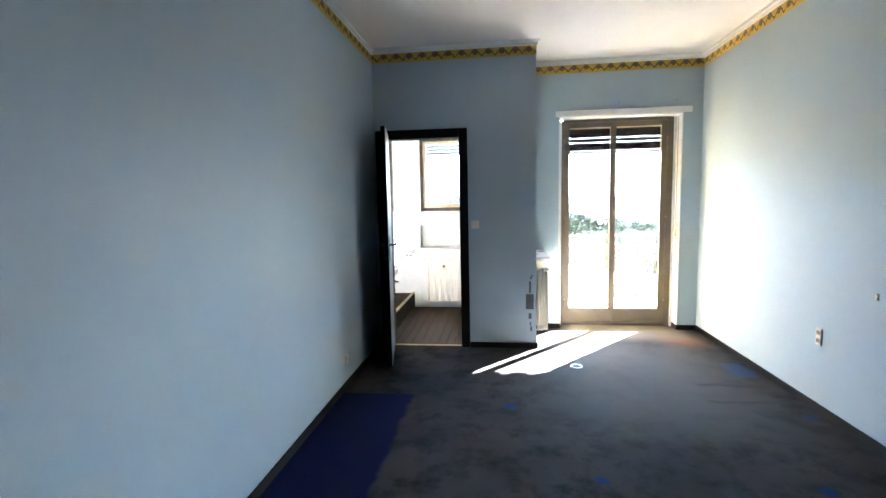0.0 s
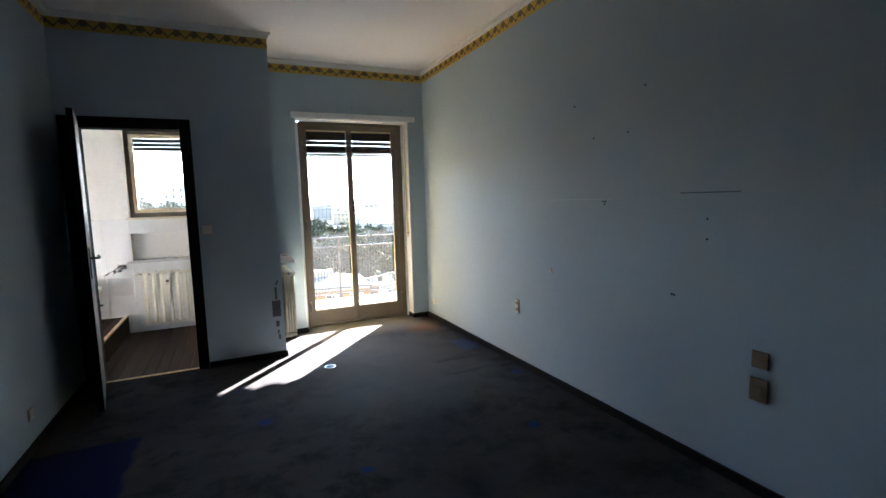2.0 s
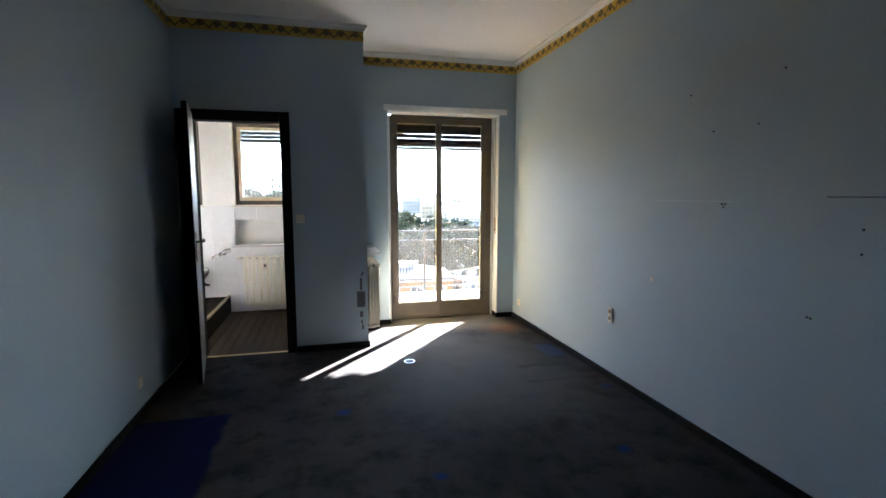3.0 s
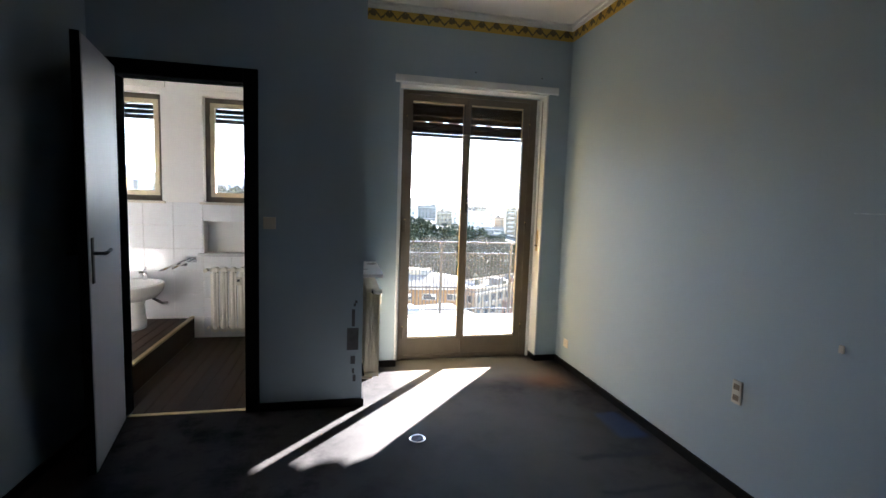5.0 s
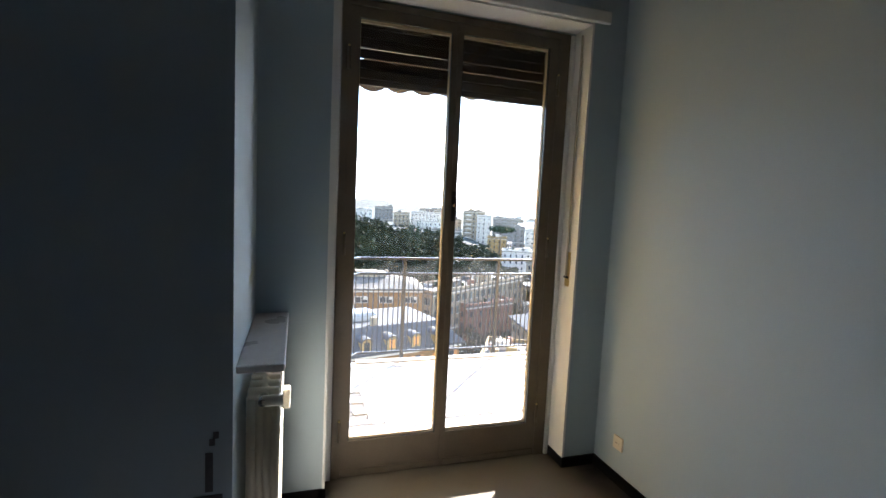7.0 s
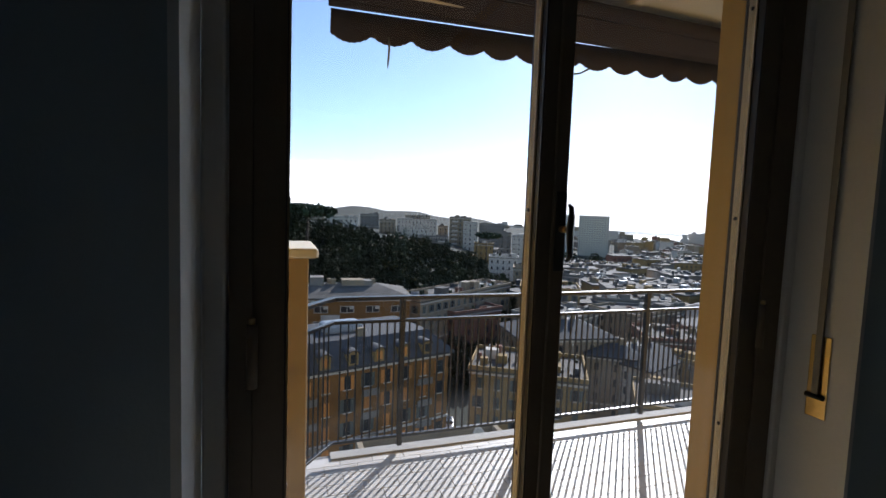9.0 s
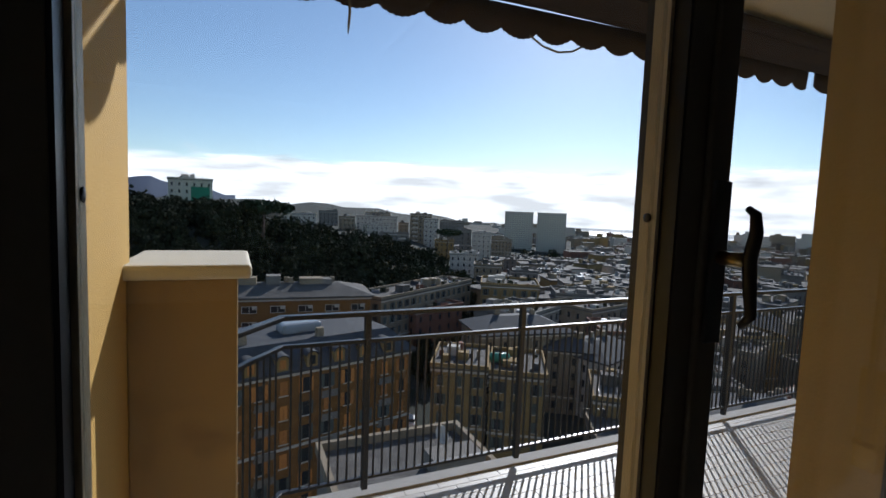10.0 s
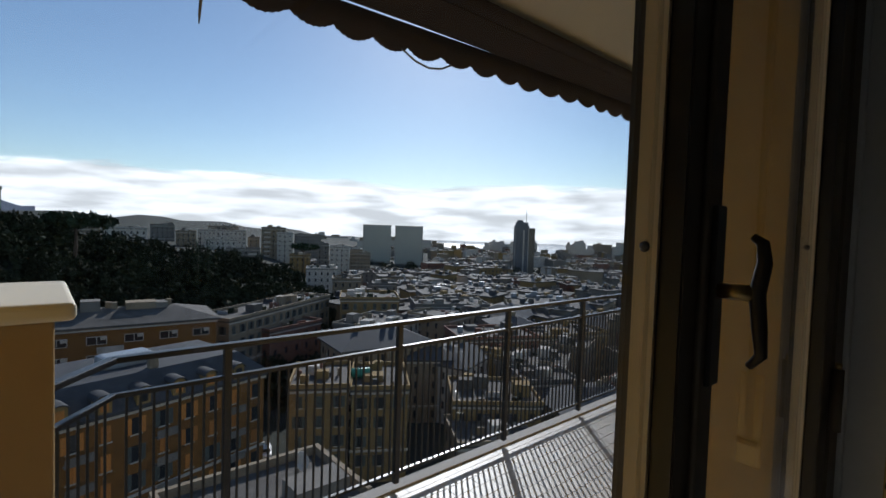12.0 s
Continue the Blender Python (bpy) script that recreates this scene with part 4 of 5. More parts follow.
def balconies(b, w, h, floors):
    """Slabs with parapets along two bays of the front."""
    for u0, u1 in ((0.10, 0.38), (0.64, 0.90)):
        for r in range(floors):
            z = h - 3.1 - r * 3.3
            if z > 0.5:
                part("balcony", boxes((u0 * w, u1 * w, -1.1, -0.01, z - 0.15, z), (u0 * w, u1 * w, -1.15, -1.05, z + 0.001, z + 0.95)), M_PALE, b)


def house(label, at, rz, w, d, h, wallmat, roofmat, roof="flat", pick=("green",), floors=5, step=3.2, solid=False, name="apartment_building", sides="FLR", low=None, share=0.06):
    """A building whose local corner is its front left foot: front along +x, depth along +y."""
    b = thing(name, label, "building", at, rz)
    part("wall", boxes((0, w, 0, d, 0, h)), wallmat, b)
    if roof == "flat":
        bm = boxes((-0.35, w + 0.35, -0.35, d + 0.35, h, h + 0.3))
        part("roof", bm, roofmat, b)
        clutter(b, w, d, h + 0.301, share)
        part("parapet", boxes((-0.3, w + 0.3, -0.3, 0.0, h + 0.301, h + 1.0), (-0.3, w + 0.3, d, d + 0.3, h + 0.301, h + 1.0), (-0.3, 0, 0.001, d - 0.001, h + 0.301, h + 1.0), (w, w + 0.3, 0.001, d - 0.001, h + 0.301, h + 1.0)), wallmat, b)
        for _ in range(2 + int(w * d / 90)):
            x, y, s, t = rng.uniform(1, w - 4), rng.uniform(1, d - 3), rng.uniform(1.2, 3.5), rng.uniform(0.8, 2.6)
            part("roof_box", boxes((x, min(x + s, w - 0.5), y, min(y + s * 0.8, d - 0.5), h + 0.301, h + 0.301 + t)), rng.choice((wallmat, M_PALE, roofmat)), b)
        for _ in range(2):
            x, y = rng.uniform(1, w - 1), rng.uniform(1, d - 1)
            part("aerial", boxes((x - 0.04, x + 0.04, y - 0.04, y + 0.04, h + 0.3, h + 4.0), (x - 0.6, x + 0.6, y - 0.03, y + 0.03, h + 3.4, h + 3.5)), M_RAIL, b)
    else:
        bm = bmesh.new()
        e, i, rise = 0.7, min(w, d) * (0.16 if roof == "mansard" else 0.42), (3.4 if roof == "mansard" else (low or min(w, d) * 0.22))
        lo = [bm.verts.new(p) for p in ((-e, -e, h), (w + e, -e, h), (w + e, d + e, h), (-e, d + e, h))]
        lo2 = [bm.verts.new((v.co.x, v.co.y, h + 0.35)) for v in lo]
        hi = [bm.verts.new(p) for p in ((i, i, h + rise), (w - i, i, h + rise), (w - i, d - i, h + rise), (i, d - i, h + rise))]
        for k in range(4):
            bm.faces.new((lo[k], lo[(k + 1) % 4], lo2[(k + 1) % 4], lo2[k]))
            bm.faces.new((lo2[k], lo2[(k + 1) % 4], hi[(k + 1) % 4], hi[k]))
        bm.faces.new(hi)
        bm.faces.new(lo[::-1])
        part("roof", bm, roofmat, b)
        for _ in range(4):
            x, y = rng.uniform(i, w - i), rng.uniform(i, d - i)
            part("chimney", boxes((x - 0.5, x + 0.5, y - 0.4, y + 0.4, h + rise - 0.3, h + rise + 1.2)), M_BEIGE, b)
    joined = bmesh.new()
    rows = floors
    for face in sides:
        n = int((w if face == "F" else d) / step)
        for r in range(rows):
            for k in range(n):
                u = (k + 0.5) * (w if face == "F" else d) / n
                z = h - 3.0 - r * (3.3)
                if z < 0.5:
                    continue
                m = {"F": pose(u, 0, z), "R": pose(w, u, z, 0, 0, 90), "L": pose(0, d - u, z, 0, 0, -90)}[face]
                if solid:
                    for p0, p1, q0, q1, z0, z1 in ((-0.42, 0.42, -0.06, 0.02, 0.1, 1.7),):
                        vs = box(joined, p0, p1, q0, q1, z0, z1)
                        for v in vs:
                            v.co = m @ v.co
                else:
                    part("window", WIN[rng.choice(pick)], M_WINDARK, b, at=m)
    if solid:
        tagged(part("windows", joined, M_WINDARK, b), kind="stuff")
    else:
        joined.free()
    for r in range(2):
        part("cornice", boxes((-0.2, w + 0.2, -0.25, -0.001, h - 0.5 - r * 9.9, h - 0.2 - r * 9.9)), M_PALE, b)
    return b


GZ = -42.0
mans = house("orange apartment house with grey mansard roof and dormers", (-9.2, 63.4, GZ), 15, 37.0, 16.0, 21.6, M_ORANGE, M_SLATE, "mansard", ("orange", "orange_shut", "orange_shut", "green"), 6, 3.0)
def dormer_mesh():
    """A narrow dormer with a rounded head, 1.5 m wide; local x along the eave, -y outwards."""
    bm = bmesh.new()
    prof = [(-0.75, 0), (0.75, 0), (0.75, 1.5)] + [(0.75 * math.cos(a), 1.5 + 0.5 * math.sin(a)) for a in [math.pi * q / 8 for q in range(1, 8)]] + [(-0.75, 1.5)]
    fr = [bm.verts.new((x, 0, z)) for x, z in prof]
    bk = [bm.verts.new((x, 2.6, z)) for x, z in prof]
    bm.faces.new(fr)
    bm.faces.new(bk[::-1])
    for q in range(len(prof)):
        bm.faces.new((fr[q], bk[q], bk[(q + 1) % len(prof)], fr[(q + 1) % len(prof)]))
    return mesh_of("dormer", bm, M_OCHRE)


def hood_mesh():
    bm = bmesh.new()
    arc = [math.pi * q / 10 for q in range(11)]
    rows = [[bm.verts.new((r * math.cos(a), y, 1.5 + 0.66 * r * math.sin(a) + 0.02)) for r in (0.79, 0.98) for y in (-0.25, 2.5)] for a in arc]
    for p, q in zip(rows, rows[1:]):
        for a, b in ((0, 1), (1, 3), (3, 2), (2, 0)):
            bm.faces.new((p[a], p[b], q[b], q[a]))
    return mesh_of("hood", bm, M_SLATE)


DORMER, HOOD = dormer_mesh(), hood_mesh()
for k in range(8):
    dm = part("dormer", DORMER, M_OCHRE, mans, "ochre dormer with rounded top", at=pose(32.6 - k * 4.0, -0.62, 22.1))
    part("pane", boxes((-0.42, 0.42, -0.06, -0.005, 0.3, 1.5)), M_SHUTO if k % 3 else M_WINDARK, dm)
    part("hood", HOOD, M_SLATE, dm, "dark lead hood")
for r in range(5):
    for k in range(4):
        part("balcony", boxes((4.0 + k * 9.0, 6.6 + k * 9.0, -0.9, -0.26, 17.4 - r * 3.3, 17.55 - r * 3.3), (4.0 + k * 9.0, 6.6 + k * 9.0, -0.9, -0.84, 17.551 - r * 3.3, 18.4 - r * 3.3)), M_GREYF, mans)
part("roof_lantern", rbox(19, 25, 6.0, 9.5, 24.8, 26.4, 0.5, 2), M_ZINC, mans, "pale zinc roof lantern")
house("orange apartment block with wide grey hipped roof", (-9.9, 109.2, GZ), -4.7, 39.0, 15.0, 24.0, M_ORANGE, M_FLAT, "hip", ("wide",), 3, 5.4, low=2.3)
hb = bpy.data.objects["apartment_building.001"]
for k in range(3):
    part("balcony", boxes((19.5, 23.5, -1.3, -0.01, 19.6 - k * 3.3, 19.8 - k * 3.3), (19.5, 23.5, -1.3, -1.22, 19.801 - k * 3.3, 20.8 - k * 3.3)), M_PALE, hb)
for x, w, z in ((9, 6, 26.4), (17, 3, 26.8), (24, 5, 26.2), (29, 2, 26.0)):
    part("roof_box", boxes((x, x + w, 5.5, 9.0, 25.2, z + 1.2)), M_BEIGE if w > 4 else M_GREYF, hb)
house("long beige apartment block with rows of shuttered windows", (35.0, 118.0, GZ), 33.5, 46.0, 11.0, 20.5, M_BEIGE, M_FLAT, "flat", ("green", "green_shut"), 4, 3.0)
house("ochre apartment block with flat roof", (72.5, 134.5, GZ), -30, 18.0, 16.0, 20.8, M_OCHRE, M_FLAT, "flat", ("green", "green_shut"), 4, 3.0)
cb = house("ochre corner house with flat roof terrace", (32.5, 78.0, GZ), -30, 9.5, 13.0, 16.5, M_OCHRE, M_FLAT, "flat", ("green", "green_shut"), 5, 3.0)
cb2 = house("ochre house with roof terrace and green water tank", (41.5, 73.5, GZ), -32, 9.5, 14.0, 15.8, M_OCHRE, M_FLAT, "flat", ("green", "green_shut"), 5, 3.0)
tank = thing("water_tank", "green water tank on a roof terrace", "tank", (46.0, 78.0, GZ + 16.101), -20)
part("drum", bar([(-1.9, 0, 0.95), (-1.7, 0, 0.95), (1.7, 0, 0.95), (1.9, 0, 0.95)], [0.4, 0.9, 0.9, 0.4], 16), M_TANK, tank)
for x in (-1.2, 1.2):
    part("foot", boxes((x - 0.15, x + 0.15, -0.6, 0.6, 0.0, 0.3)), M_RAIL, tank)
# low flat roof in front, with pale parapet
tr = thing("flat_roof_house", "low house with flat felt roof and pale parapet", "building", (8.4, 38.0, GZ), 0)
part("wall", boxes((0, 14.2, 0, 9.8, 0, 20.6)), M_GREYF, tr)
part("roof", boxes((0.3, 13.9, 0.3, 9.5, 20.601, 20.8)), M_FLAT, tr, "grey felt roof")
part("parapet", boxes((-0.2, 14.4, 9.5, 10.0, 20.601, 21.6), (-0.2, 0.3, -0.2, 9.499, 20.601, 21.6), (13.9, 14.4, -0.2, 9.499, 20.601, 21.6)), M_BEIGE, tr, "pale parapet")
part("stair_head", boxes((8.5, 13.2, 1.5, 4.5, 20.801, 22.2)), M_GREYF, tr)
part("dish", lathe([(0.1, 0), (0.5, 0.15), (0.9, 0.5), (0.85, 0.52), (0.45, 0.2), (0.05, 0.06)], 16), M_PALE, tr, "white satellite dish", at=pose(11.0, 7.0, 21.8, 60, 0, 30))
part("dish_pole", bar([(11.0, 7.0, 20.801), (11.0, 7.0, 21.9)], 0.06, 6), M_RAIL, tr)
for k in range(3):
    car = thing("car", "white parked car in the street below", "car", (30.2 + k * 0.9, 73.5 + k * 5.0, GZ + 3.0), 70, "cars parked in the street")
    bm = rbox(0, 4.2, 0, 1.75, 0.35, 0.95, 0.2)
    part("body", bm, M_CAR, car)
    part("cabin", rbox(0.9, 3.4, 0.12, 1.63, 0.951, 1.5, 0.25), M_WINDARK, car)
    for x in (0.8, 3.3):
        for y in (0.0, 1.55):
            part("wheel", bar([(x, y, 0.33), (x, y + 0.2, 0.33)], 0.33, 12), M_DARK, car)
# houses to the south-east, lower town
plots = [(50, 92, 22, 14, 17, -8), (66, 100, 20, 15, 18, 28), (58, 66, 16, 14, 12, -38), (72, 78, 18, 14, 13, 20), (84, 92, 22, 15, 15, -25), (96, 110, 24, 16, 16, 15),
         (74, 52, 20, 15, 10, -20), (92, 66, 20, 16, 12, 30), (108, 84, 24, 16, 14, -15), (122, 104, 22, 18, 14, 25), (96, 44, 22, 16, 9, 10), (116, 60, 24, 16, 11, -28),
         (138, 82, 24, 18, 12, 18), (100, 132, 26, 16, 17, -30), (126, 138, 26, 18, 15, 22), (150, 112, 28, 18, 13, -12), (46, 122, 18, 14, 16, 20),
         (52, 58, 13, 11, 9, -30), (64, 88, 12, 10, 14, -34), (78, 66, 12, 11, 12, -30), (86, 78, 13, 10, 13, 24), (64, 46, 15, 12, 7, -34), (84, 54, 13, 10, 9, -25), (110, 72, 13, 12, 13, 20), (104, 98, 14, 12, 15, -28)]
mats = (M_BEIGE, M_GREYF, M_OCHRE, M_PALE, M_BRICKR, M_BEIGE)
for k, (x, y, w, d, h, r) in enumerate(plots):
    house(("beige", "grey", "ochre", "pale", "red-brown", "beige")[k % 6] + " apartment house with " + ("flat roof terrace" if k % 3 else "grey hipped roof"), (x, y, GZ), r, w, d, h, mats[k % 6], M_FLAT if k % 3 else M_SLATE,
          "flat" if k % 3 else "hip", ("green", "green_shut"), 5, 3.2, solid=True, sides="FLR")
def land_z(x, y):
    d, az = math.hypot(x, y), math.degrees(math.atan2(x, y))
    z = GZ if d < 200 else GZ - 0.028 * (min(d, 900) - 200)
    w = 1 / (1 + math.exp((az - 25) / 3.5)) if y > 0 else 0
    rise = min(1, max(0, (d - 118) / 75))
    z += w * ((27 + 11 / (1 + math.exp((az - 4) / 3))) * rise * rise * (3 - 2 * rise) + 0.030 * max(0, min(d, 900) - 200))
    if az < -8 and y > 0:
        z += (1 / (1 + math.exp((az + 13) / 1.5))) * min(1, max(0, (d - 150) / 150)) * (GZ * 0 + 8)
    if d > 900:
        far = min(1, (d - 900) / 700)
        ridge = 24 * math.exp(-((az - 5) / 22) ** 2) + 18 * math.exp(-((az - 34) / 7) ** 2) - 20 * max(0, min(1, (az - 40) / 8))
        z = z + far * (ridge + 6 * math.sin(az * 0.9) + 3 * math.sin(az * 2.7))
    return z


# far town, one mesh of many small blocks with their windows
town, wins = bmesh.new(), bmesh.new()
count = 0
for _ in range(1800):
    az, dist = (rng.uniform(radians(14), radians(82)) if count % 12 else rng.uniform(radians(-45), radians(-13))), rng.uniform(165, 1500) if rng.random() < 0.6 else rng.uniform(165, 600)
    count += 1
    x, y = dist * math.sin(az), dist * math.cos(az)
    if 0 < az < radians(30) and dist < 330:
        continue
    if 0 < az < radians(22) and dist < 520:
        continue
    base = land_z(x, y) if az < 0 else GZ - 0.028 * dist if dist < 900 else GZ - 25
    w, d, h = rng.uniform(11, 30), rng.uniform(10, 16), rng.uniform(12, 27) * (0.8 if dist < 400 else 1)
    deg = math.degrees(az)
    lid = 0.090 if 30 < deg < 39.5 or 48 < deg < 53.5 else 0.050 + 0.02 * (dist < 600)
    if dist < 900:
        h = min(h, 1.4 - lid * dist - base)
    if h < 5:
        continue
    m = pose(x, y, base - 4, 0, 0, rng.uniform(-40, 40))
    slot = rng.choice((0, 0, 1, 1, 2, 3, 4))
    vs = box(town, -w / 2, w / 2, -d / 2, d / 2, 0, h + 4, slot)
    for v in vs:
        v.co = m @ v.co
    vs = box(town, -w / 2 - 0.4, w / 2 + 0.4, -d / 2 - 0.4, d / 2 + 0.4, h + 4.001, h + 4.6, 5)
    for v in vs:
        v.co = m @ v.co
    for _ in range(7 if dist < 450 else 3):
        u, q, t = rng.uniform(-0.42, 0.3) * w, rng.uniform(-0.42, 0.3) * d, rng.uniform(0.5, 2.4)
        vs = box(town, u, u + rng.uniform(0.6, 3.2), q, q + rng.uniform(0.6, 2.6), h + 4.601, h + 4.601 + t, rng.choice((slot, slot, 5, 5, 6, 7, 7)))
        for v in vs:
            v.co = m @ v.co
    if dist < 900:
        for r in range(int(h / 3.2)):
            for k in range(int(w / 3.4)):
                u = -w / 2 + (k + 0.5) * w / int(w / 3.4)
                vs = box(wins, u - 0.6, u + 0.6, -d / 2 - 0.08, -d / 2 + 0.02, 5 + r * 3.2, 6.9 + r * 3.2)
                for v in vs:
                    v.co = m @ v.co
# blocks along the far ridge, with gaps where the sea shows
deg = 2.0
while deg < 66:
    wide = rng.uniform(0.8, 2.6)
    if not (41.8 < deg + wide and deg < 45.5) and not (53 < deg + wide and deg < 54.5):
        dist = rng.uniform(1150, 1500)
        az = radians(deg + wide / 2)
        w, top = dist * radians(wide), 1.4 + dist * math.tan(radians(rng.uniform(-1.35, -0.65)))
        m = pose(dist * math.sin(az), dist * math.cos(az), -80, 0, 0, -math.degrees(az))
        for u0, u1, t in ((-0.5, 0.5, top - rng.uniform(4, 12)), (-0.3, rng.uniform(-0.1, 0.4), top)):
            # beige and pale slots only: paleness in place of haze
            vs = box(town, u0 * w, u1 * w, 0 if t == top else -2, 20, 0, t + 80, rng.choice((0, 2, 2)))
            for v in vs:
                v.co = m @ v.co
    deg += wide * rng.uniform(0.4, 1.1)
bmesh_mats = (M_BEIGE, M_GREYF, M_PALE, M_OCHRE, M_BRICKR, M_FLAT, M_ZINC, M_SLATE)
tagged(part("far_town", town, bmesh_mats, None), "dense far town of beige and grey blocks", "town", "", "stuff")
tagged(part("far_town_windows", wins, M_WINDARK, None), "dark windows of the far town blocks", "windows", "", "stuff")


def slab_tower(name, label, at, rz, w, d, h, wallmat, bay, floor_h, glassy):
    b = thing(name, label, "tower", at, rz)
    part("wall", boxes((0, w, 0, d, 0, h)), wallmat, b)
    bm = bmesh.new()
    for r in range(int(h / floor_h)):
        for k in range(int(w / bay)):
            box(bm, k * bay + bay * 0.2, k * bay + bay * 0.8, -0.25, 0.05, r * floor_h + floor_h * 0.35, r * floor_h + floor_h * 0.85)
    tagged(part("windows", bm, M_GREYF if not glassy else M_PALE, b), kind="stuff")
    part("roof", boxes((-0.5, w + 0.5, -0.5, d + 0.5, h + 0.001, h + 2.0)), wallmat, b)
    return b


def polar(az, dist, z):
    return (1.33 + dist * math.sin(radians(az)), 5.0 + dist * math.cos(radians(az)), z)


for az in (31.25, 35.1):
    slab_tower("office_tower", "twin pale office block with glass bands", polar(az, 760, -64), -34.9, 44.5, 18, 68.5, M_GLASSF, 3.7, 3.4, False)
tw = thing("office_tower", "tall dark office tower with pale rib and mast", "tower", polar(49.45, 640, -62), -50.7)
part("wall", boxes((0, 20.5, 0, 24, 0, 73)), M_TOWER, tw)
part("wing", boxes((20.501, 28, 1.5, 22, 0, 70)), M_GREYF, tw, "grey wing with balconies")
part("rib", boxes((12.6, 14.4, -1.0, -0.01, 0, 67), (2.0, 2.6, -0.6, -0.01, 0, 70), (19.2, 20.2, -0.6, -0.01, 0, 70)), M_PALE, tw, "pale vertical rib")
for r in range(20):
    part("balcony", boxes((20.6, 28.6, -0.2, 1.49, 3.2 + r * 3.3, 4.3 + r * 3.3)), M_BEIGE, tw)
bm = bmesh.new()
for r in range(21):
    box(bm, 0.2, 12.4, -0.22, -0.01, 2.4 + r * 3.3, 2.9 + r * 3.3)
    box(bm, 14.6, 19.0, -0.22, -0.01, 2.4 + r * 3.3, 2.9 + r * 3.3)
tagged(part("floor_bands", bm, M_GREYF, tw), kind="stuff")
part("crown", boxes((2, 19, 3, 20, 73.001, 77.5), (4, 12, 5, 16, 77.501, 80.5)), M_TOWER, tw)
part("mast", bar([(16, 12, 77.5), (16, 12, 95)], 0.35, 6), M_RAIL, tw)

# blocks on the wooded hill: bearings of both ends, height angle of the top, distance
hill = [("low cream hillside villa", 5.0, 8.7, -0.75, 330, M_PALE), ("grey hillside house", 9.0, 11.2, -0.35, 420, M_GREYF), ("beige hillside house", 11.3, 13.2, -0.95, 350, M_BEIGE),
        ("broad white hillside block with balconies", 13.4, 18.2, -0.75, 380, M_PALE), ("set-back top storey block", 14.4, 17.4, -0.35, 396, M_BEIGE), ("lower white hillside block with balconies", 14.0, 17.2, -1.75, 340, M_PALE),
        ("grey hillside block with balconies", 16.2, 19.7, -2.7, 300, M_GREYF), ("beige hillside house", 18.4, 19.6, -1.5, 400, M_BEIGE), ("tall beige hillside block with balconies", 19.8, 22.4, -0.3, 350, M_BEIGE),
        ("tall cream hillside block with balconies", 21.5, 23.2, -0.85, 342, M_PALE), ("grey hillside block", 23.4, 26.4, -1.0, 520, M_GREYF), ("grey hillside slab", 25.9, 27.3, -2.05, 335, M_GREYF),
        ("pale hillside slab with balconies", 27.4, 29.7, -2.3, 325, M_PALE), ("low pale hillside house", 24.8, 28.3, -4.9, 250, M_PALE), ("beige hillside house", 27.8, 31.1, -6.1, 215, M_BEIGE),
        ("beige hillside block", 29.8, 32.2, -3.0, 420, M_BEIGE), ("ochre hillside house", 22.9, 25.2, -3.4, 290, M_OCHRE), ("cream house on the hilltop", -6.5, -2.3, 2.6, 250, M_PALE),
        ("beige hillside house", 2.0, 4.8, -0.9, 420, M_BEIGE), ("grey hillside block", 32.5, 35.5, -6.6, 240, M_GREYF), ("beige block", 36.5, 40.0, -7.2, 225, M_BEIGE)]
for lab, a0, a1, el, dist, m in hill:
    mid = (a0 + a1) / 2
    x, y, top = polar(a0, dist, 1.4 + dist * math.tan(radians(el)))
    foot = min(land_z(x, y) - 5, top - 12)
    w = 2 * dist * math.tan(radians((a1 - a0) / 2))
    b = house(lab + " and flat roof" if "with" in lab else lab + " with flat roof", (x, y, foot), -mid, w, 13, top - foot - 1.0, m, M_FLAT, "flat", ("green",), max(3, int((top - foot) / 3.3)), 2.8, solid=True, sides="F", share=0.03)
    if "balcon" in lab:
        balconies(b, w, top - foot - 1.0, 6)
net = single("scaffold_net", boxes((-17.0, -9.5, 244.6, 244.9, -8.0, 8.5)), mat("green_netting", (0.03, 0.22, 0.12), 0.8, 0.3, 0.4, 4, 0.2), "green scaffold netting before a hilltop house", "netting")

# ---- ground, woods, sea, mountains, clouds ----
bm = bmesh.new()
rings = []
for d in (14, 30, 60, 90, 118, 130, 145, 160, 175, 195, 230, 280, 350, 450, 600, 800, 900, 1050, 1250, 1450, 1650, 2100):
    rings.append([bm.verts.new((d * math.sin(radians(a)), d * math.cos(radians(a)), land_z(d * math.sin(radians(a)), d * math.cos(radians(a))) if d < 2000 else -130)) for a in range(-180, 180, 2)])
for q, w in zip(rings, rings[1:]):
    for k in range(180):
        bm.faces.new((q[k], q[(k + 1) % 180], w[(k + 1) % 180], w[k])).smooth = True
bm.faces.new(rings[0])
setting("ground", bm, M_LAND, "grey-green land below the house", "ground")
bm = bmesh.new()
bm.faces.new([bm.verts.new((4600 * math.cos(2 * math.pi * k / 64), 4600 * math.sin(2 * math.pi * k / 64), -92)) for k in range(64)])
setting("water", bm, M_SEA, "pale sea at the horizon", "water")
setting("road", boxes((27.0, 31.5, 40, 112, GZ + 0.001, GZ + 3.0)), M_ROAD, "asphalt street between the houses", "road")
setting("house_below", boxes((-2.42, 9.3, YR - 0.2, 7.34, GZ, -0.37)), M_YELLOW, "ochre storeys below the flat", "wall")


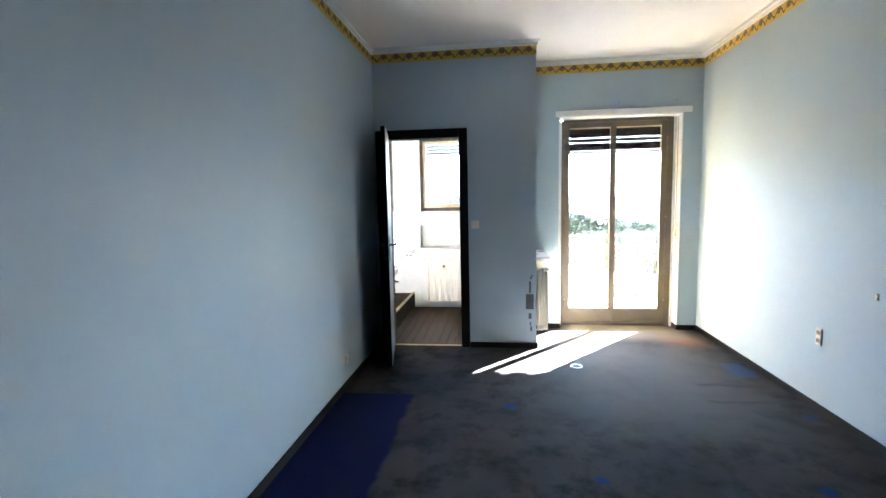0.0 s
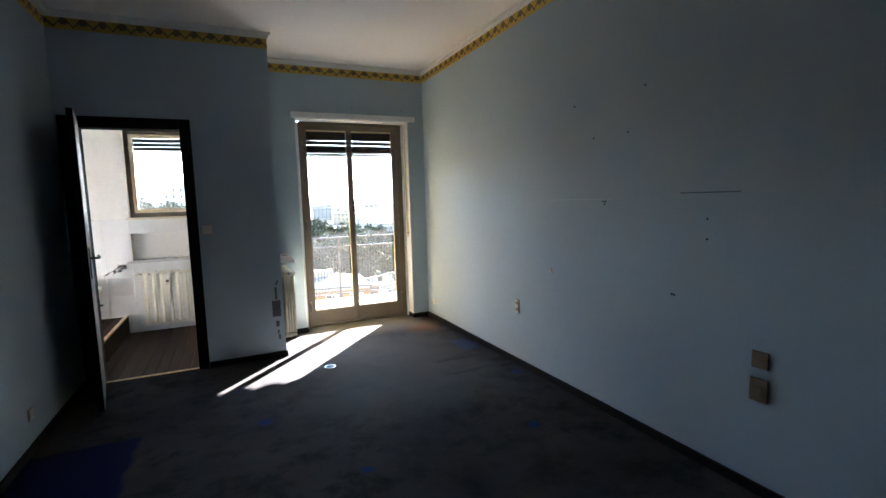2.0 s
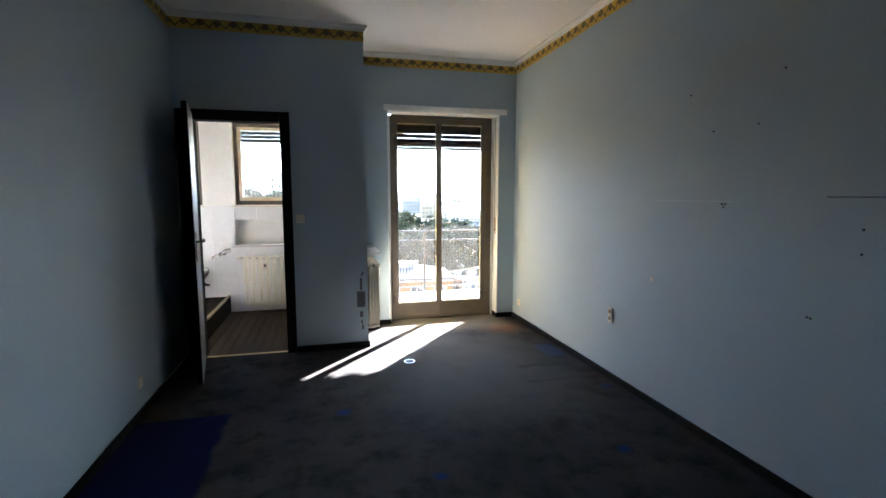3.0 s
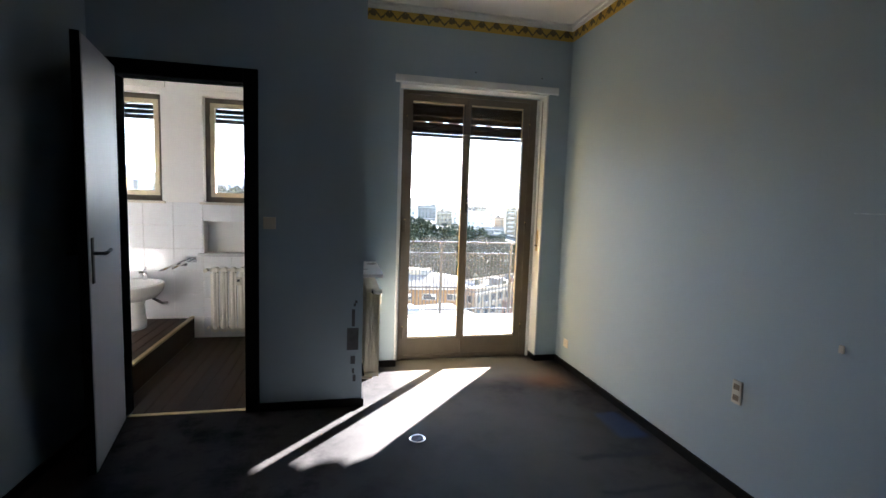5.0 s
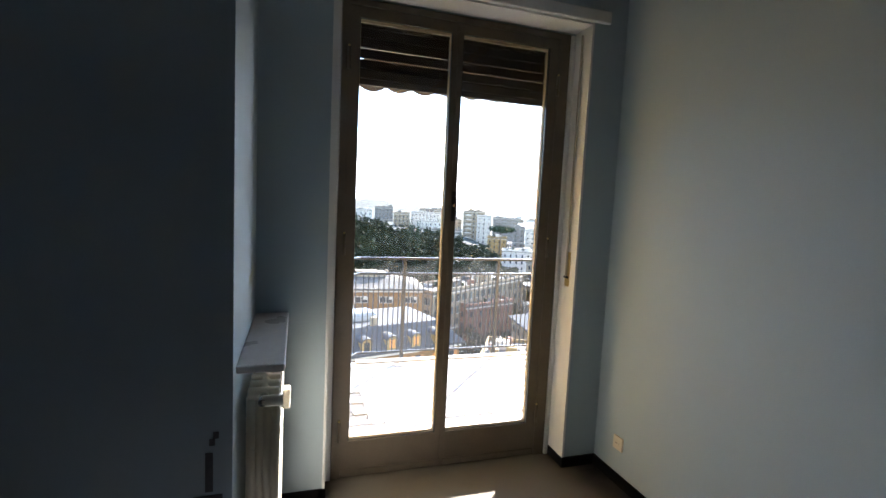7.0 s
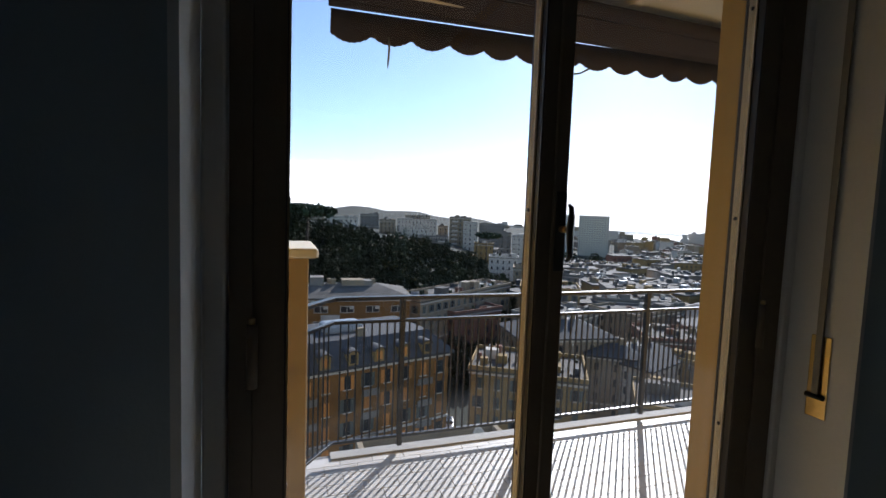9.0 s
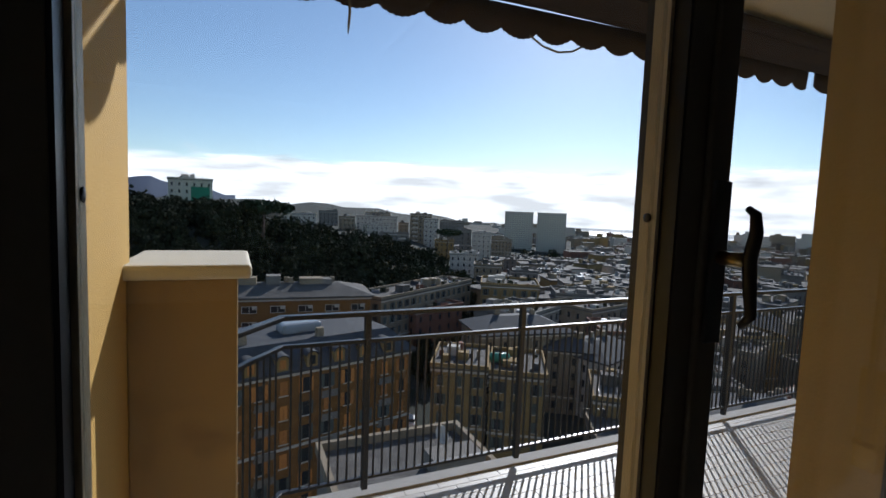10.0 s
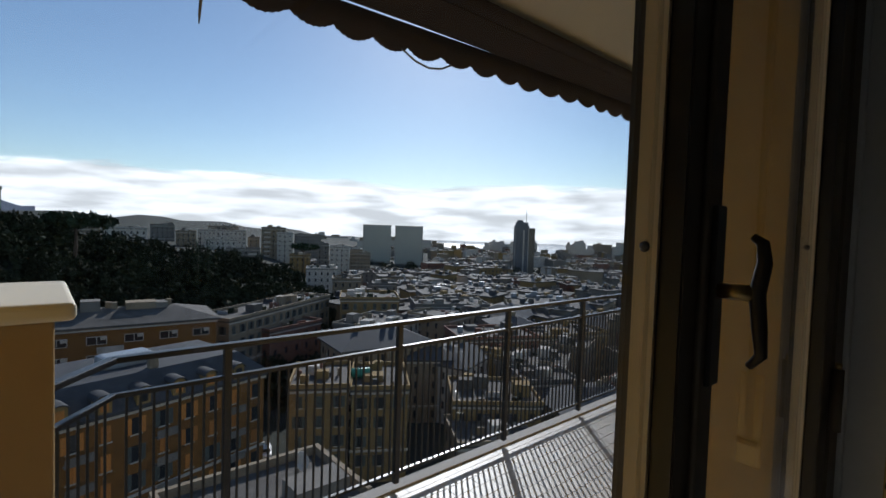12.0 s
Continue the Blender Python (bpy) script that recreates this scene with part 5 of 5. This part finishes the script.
def clump(bm, c, r, n, flat=1.0):
    """Small leaf tufts scattered through a crown, with gaps and an uneven outline."""
    for _ in range(n):
        v = Vector((rng.gauss(0, 1), rng.gauss(0, 1), rng.gauss(0, 1))).normalized() * r * rng.uniform(0.55, 1.08)
        p = Vector(c) + Vector((v.x, v.y, v.z * flat))
        s = r * rng.uniform(0.16, 0.34)
        q = Euler((rng.uniform(0, 6.3), rng.uniform(0, 6.3), rng.uniform(0, 6.3))).to_matrix()
        a, b = q @ Vector((s, 0, 0)), q @ Vector((0, s, 0))
        k = q @ Vector((0, 0, s * 0.5))
        vs = [bm.verts.new(p + o) for o in (a, b, -a, -b, k)]
        for i in range(4):
            bm.faces.new((vs[i], vs[(i + 1) % 4], vs[4]))


woods = bmesh.new()
for _ in range(620):
    az = rng.uniform(-14, 27)
    d = rng.uniform(120, 210)
    x, y = d * math.sin(radians(az)), d * math.cos(radians(az))
    z = land_z(x, y)
    r, tall = rng.uniform(2.6, 5.0), rng.choice((3.0, 5.0, 6.0, 8.0))
    clump(woods, (x, y, z + tall * 0.4), r, 40, 1.0)
    for k in range(4):
        a = rng.uniform(0, 6.3)
        clump(woods, (x + r * 0.6 * math.cos(a), y + r * 0.6 * math.sin(a), z + tall * rng.uniform(0.5, 1.0)), r * rng.uniform(0.35, 0.6), 34, 0.9)
for _ in range(330):
    az, d = rng.uniform(20, 72), rng.uniform(150, 700)
    x, y = d * math.sin(radians(az)), d * math.cos(radians(az))
    clump(woods, (x, y, GZ - 0.028 * max(0, d - 200) + rng.uniform(3, 8)), rng.uniform(3, 6), 30, 0.9)
tagged(part("woods", woods, M_GREEN, None), "dark evergreen woods on the slope", "woods", "", "stuff")


def pine(label, x, y, z, h, r):
    t = thing("umbrella_pine", label, "tree", (x, y, z))
    part("trunk", bar([(0, 0, 0), (0.3, 0, h * 0.5), (0, 0.2, h)], [0.5, 0.38, 0.22], 8), M_BARK, t)
    bm = bmesh.new()
    for k in range(9):
        a = k * 2.4
        clump(bm, (r * 0.6 * math.cos(a) * (k % 3 + 1) / 3, r * 0.6 * math.sin(a) * (k % 3 + 1) / 3, h + 0.6 - 0.15 * (k % 3)), r * 0.42, 60, 0.42)
    part("crown", bm, M_PINE, t)
    for k in range(4):
        a = k * 1.6
        part("limb", bar([(0, 0.1, h * 0.8), (r * 0.5 * math.cos(a), r * 0.5 * math.sin(a), h + 0.3)], [0.16, 0.06], 6), M_BARK, t)


pine("umbrella pine with flat crown above the woods", 9.5, 168.0, -9.0, 9.5, 9.5)
pine("umbrella pine standing among hillside blocks", 118.0, 262.0, -26.0, 15.0, 8.5)
cy = thing("cypress", "slim dark cypress in the woods", "tree", (39.0, 163.0, -14.0))
part("trunk", bar([(0, 0, 0), (0, 0, 5)], [0.3, 0.15], 6), M_BARK, cy)
bm = bmesh.new()
for k in range(8):
    clump(bm, (0, 0, 1.5 + k * 1.2), 1.3 - k * 0.1, 30, 1.2)
part("crown", bm, M_PINE, cy)
copy_thing(cy, pose(42.0, 163.0, -14.5))

# mountains to the north-west, beyond the bathroom windows; their blue is painted haze
bm = bmesh.new()
prev = None
for k in range(61):
    az = -60 + k * 1.0
    d = 2600
    hgt = 255 * math.exp(-((az + 31) / 12) ** 2) + 120 * math.exp(-((az + 8) / 9) ** 2) + 14 * math.sin(az * 1.3) + 8 * math.sin(az * 3.1)
    p = [bm.verts.new((q * math.sin(radians(az)), q * math.cos(radians(az)), z)) for q, z in ((d, -130), (d + 500, max(hgt, -90)), (d + 1200, -130))]
    if prev:
        for i in range(2):
            bm.faces.new((prev[i], p[i], p[i + 1], prev[i + 1])).smooth = True
    prev = p
setting("backdrop_mountains", bm, M_MOUNT, "mountains with blue haze in their colour", "mountains")

# bank of bright cloud low over the sea
m = bpy.data.materials.new("cloud_bank")
m.use_nodes = True
N, L = m.node_tree.nodes, m.node_tree.links
N.remove(N["Principled BSDF"])
tc = N.new("ShaderNodeTexCoord")
mp = N.new("ShaderNodeMapping")
mp.inputs["Scale"].default_value = (0.0011, 0.0011, 0.0065)
L.new(tc.outputs["Object"], mp.inputs[0])
nz = N.new("ShaderNodeTexNoise")
nz.inputs["Scale"].default_value = 1.0
nz.inputs["Detail"].default_value = 8
nz.inputs["Roughness"].default_value = 0.58
L.new(mp.outputs[0], nz.inputs[0])
sep = N.new("ShaderNodeSeparateXYZ")
L.new(tc.outputs["Object"], sep.inputs[0])
band = N.new("ShaderNodeMapRange")
band.interpolation_type = "SMOOTHSTEP"
band.inputs[1].default_value, band.inputs[2].default_value = 620, 200
band.inputs[3].default_value, band.inputs[4].default_value = -0.42, 0.5
L.new(sep.outputs[2], band.inputs[0])
add = N.new("ShaderNodeMath")
L.new(nz.outputs[0], add.inputs[0])
L.new(band.outputs[0], add.inputs[1])
cov = N.new("ShaderNodeMapRange")
cov.interpolation_type = "SMOOTHSTEP"
cov.inputs[1].default_value, cov.inputs[2].default_value = 0.48, 0.72
L.new(add.outputs[0], cov.inputs[0])
shade = N.new("ShaderNodeMapRange")
shade.inputs[1].default_value, shade.inputs[2].default_value = 0.35, 0.65
shade.inputs[3].default_value, shade.inputs[4].default_value = 0.95, 1.8
nz2 = N.new("ShaderNodeTexNoise")
nz2.inputs["Scale"].default_value = 1.7
nz2.inputs["Detail"].default_value = 6
L.new(mp.outputs[0], nz2.inputs[0])
L.new(nz2.outputs[0], shade.inputs[0])
em = N.new("ShaderNodeEmission")
em.inputs[0].default_value = (0.98, 0.98, 0.97, 1)
L.new(shade.outputs[0], em.inputs[1])
tp = N.new("ShaderNodeBsdfTransparent")
mix = N.new("ShaderNodeMixShader")
L.new(cov.outputs[0], mix.inputs[0])
L.new(tp.outputs[0], mix.inputs[1])
L.new(em.outputs[0], mix.inputs[2])
L.new(mix.outputs[0], N["Material Output"].inputs[0])
m.cycles.emission_sampling = "NONE"
bm = bmesh.new()
prev = None
for k in range(81):
    az = radians(-75 + k * 2.2)
    p = [bm.verts.new((4300 * math.sin(az), 4300 * math.cos(az), z)) for z in (-200, 300, 1500)]
    if prev:
        for i in range(2):
            bm.faces.new((prev[i], p[i], p[i + 1], prev[i + 1])).smooth = True
    prev = p
setting("backdrop_clouds", bm, m, "bank of bright cloud low over the sea", "clouds")
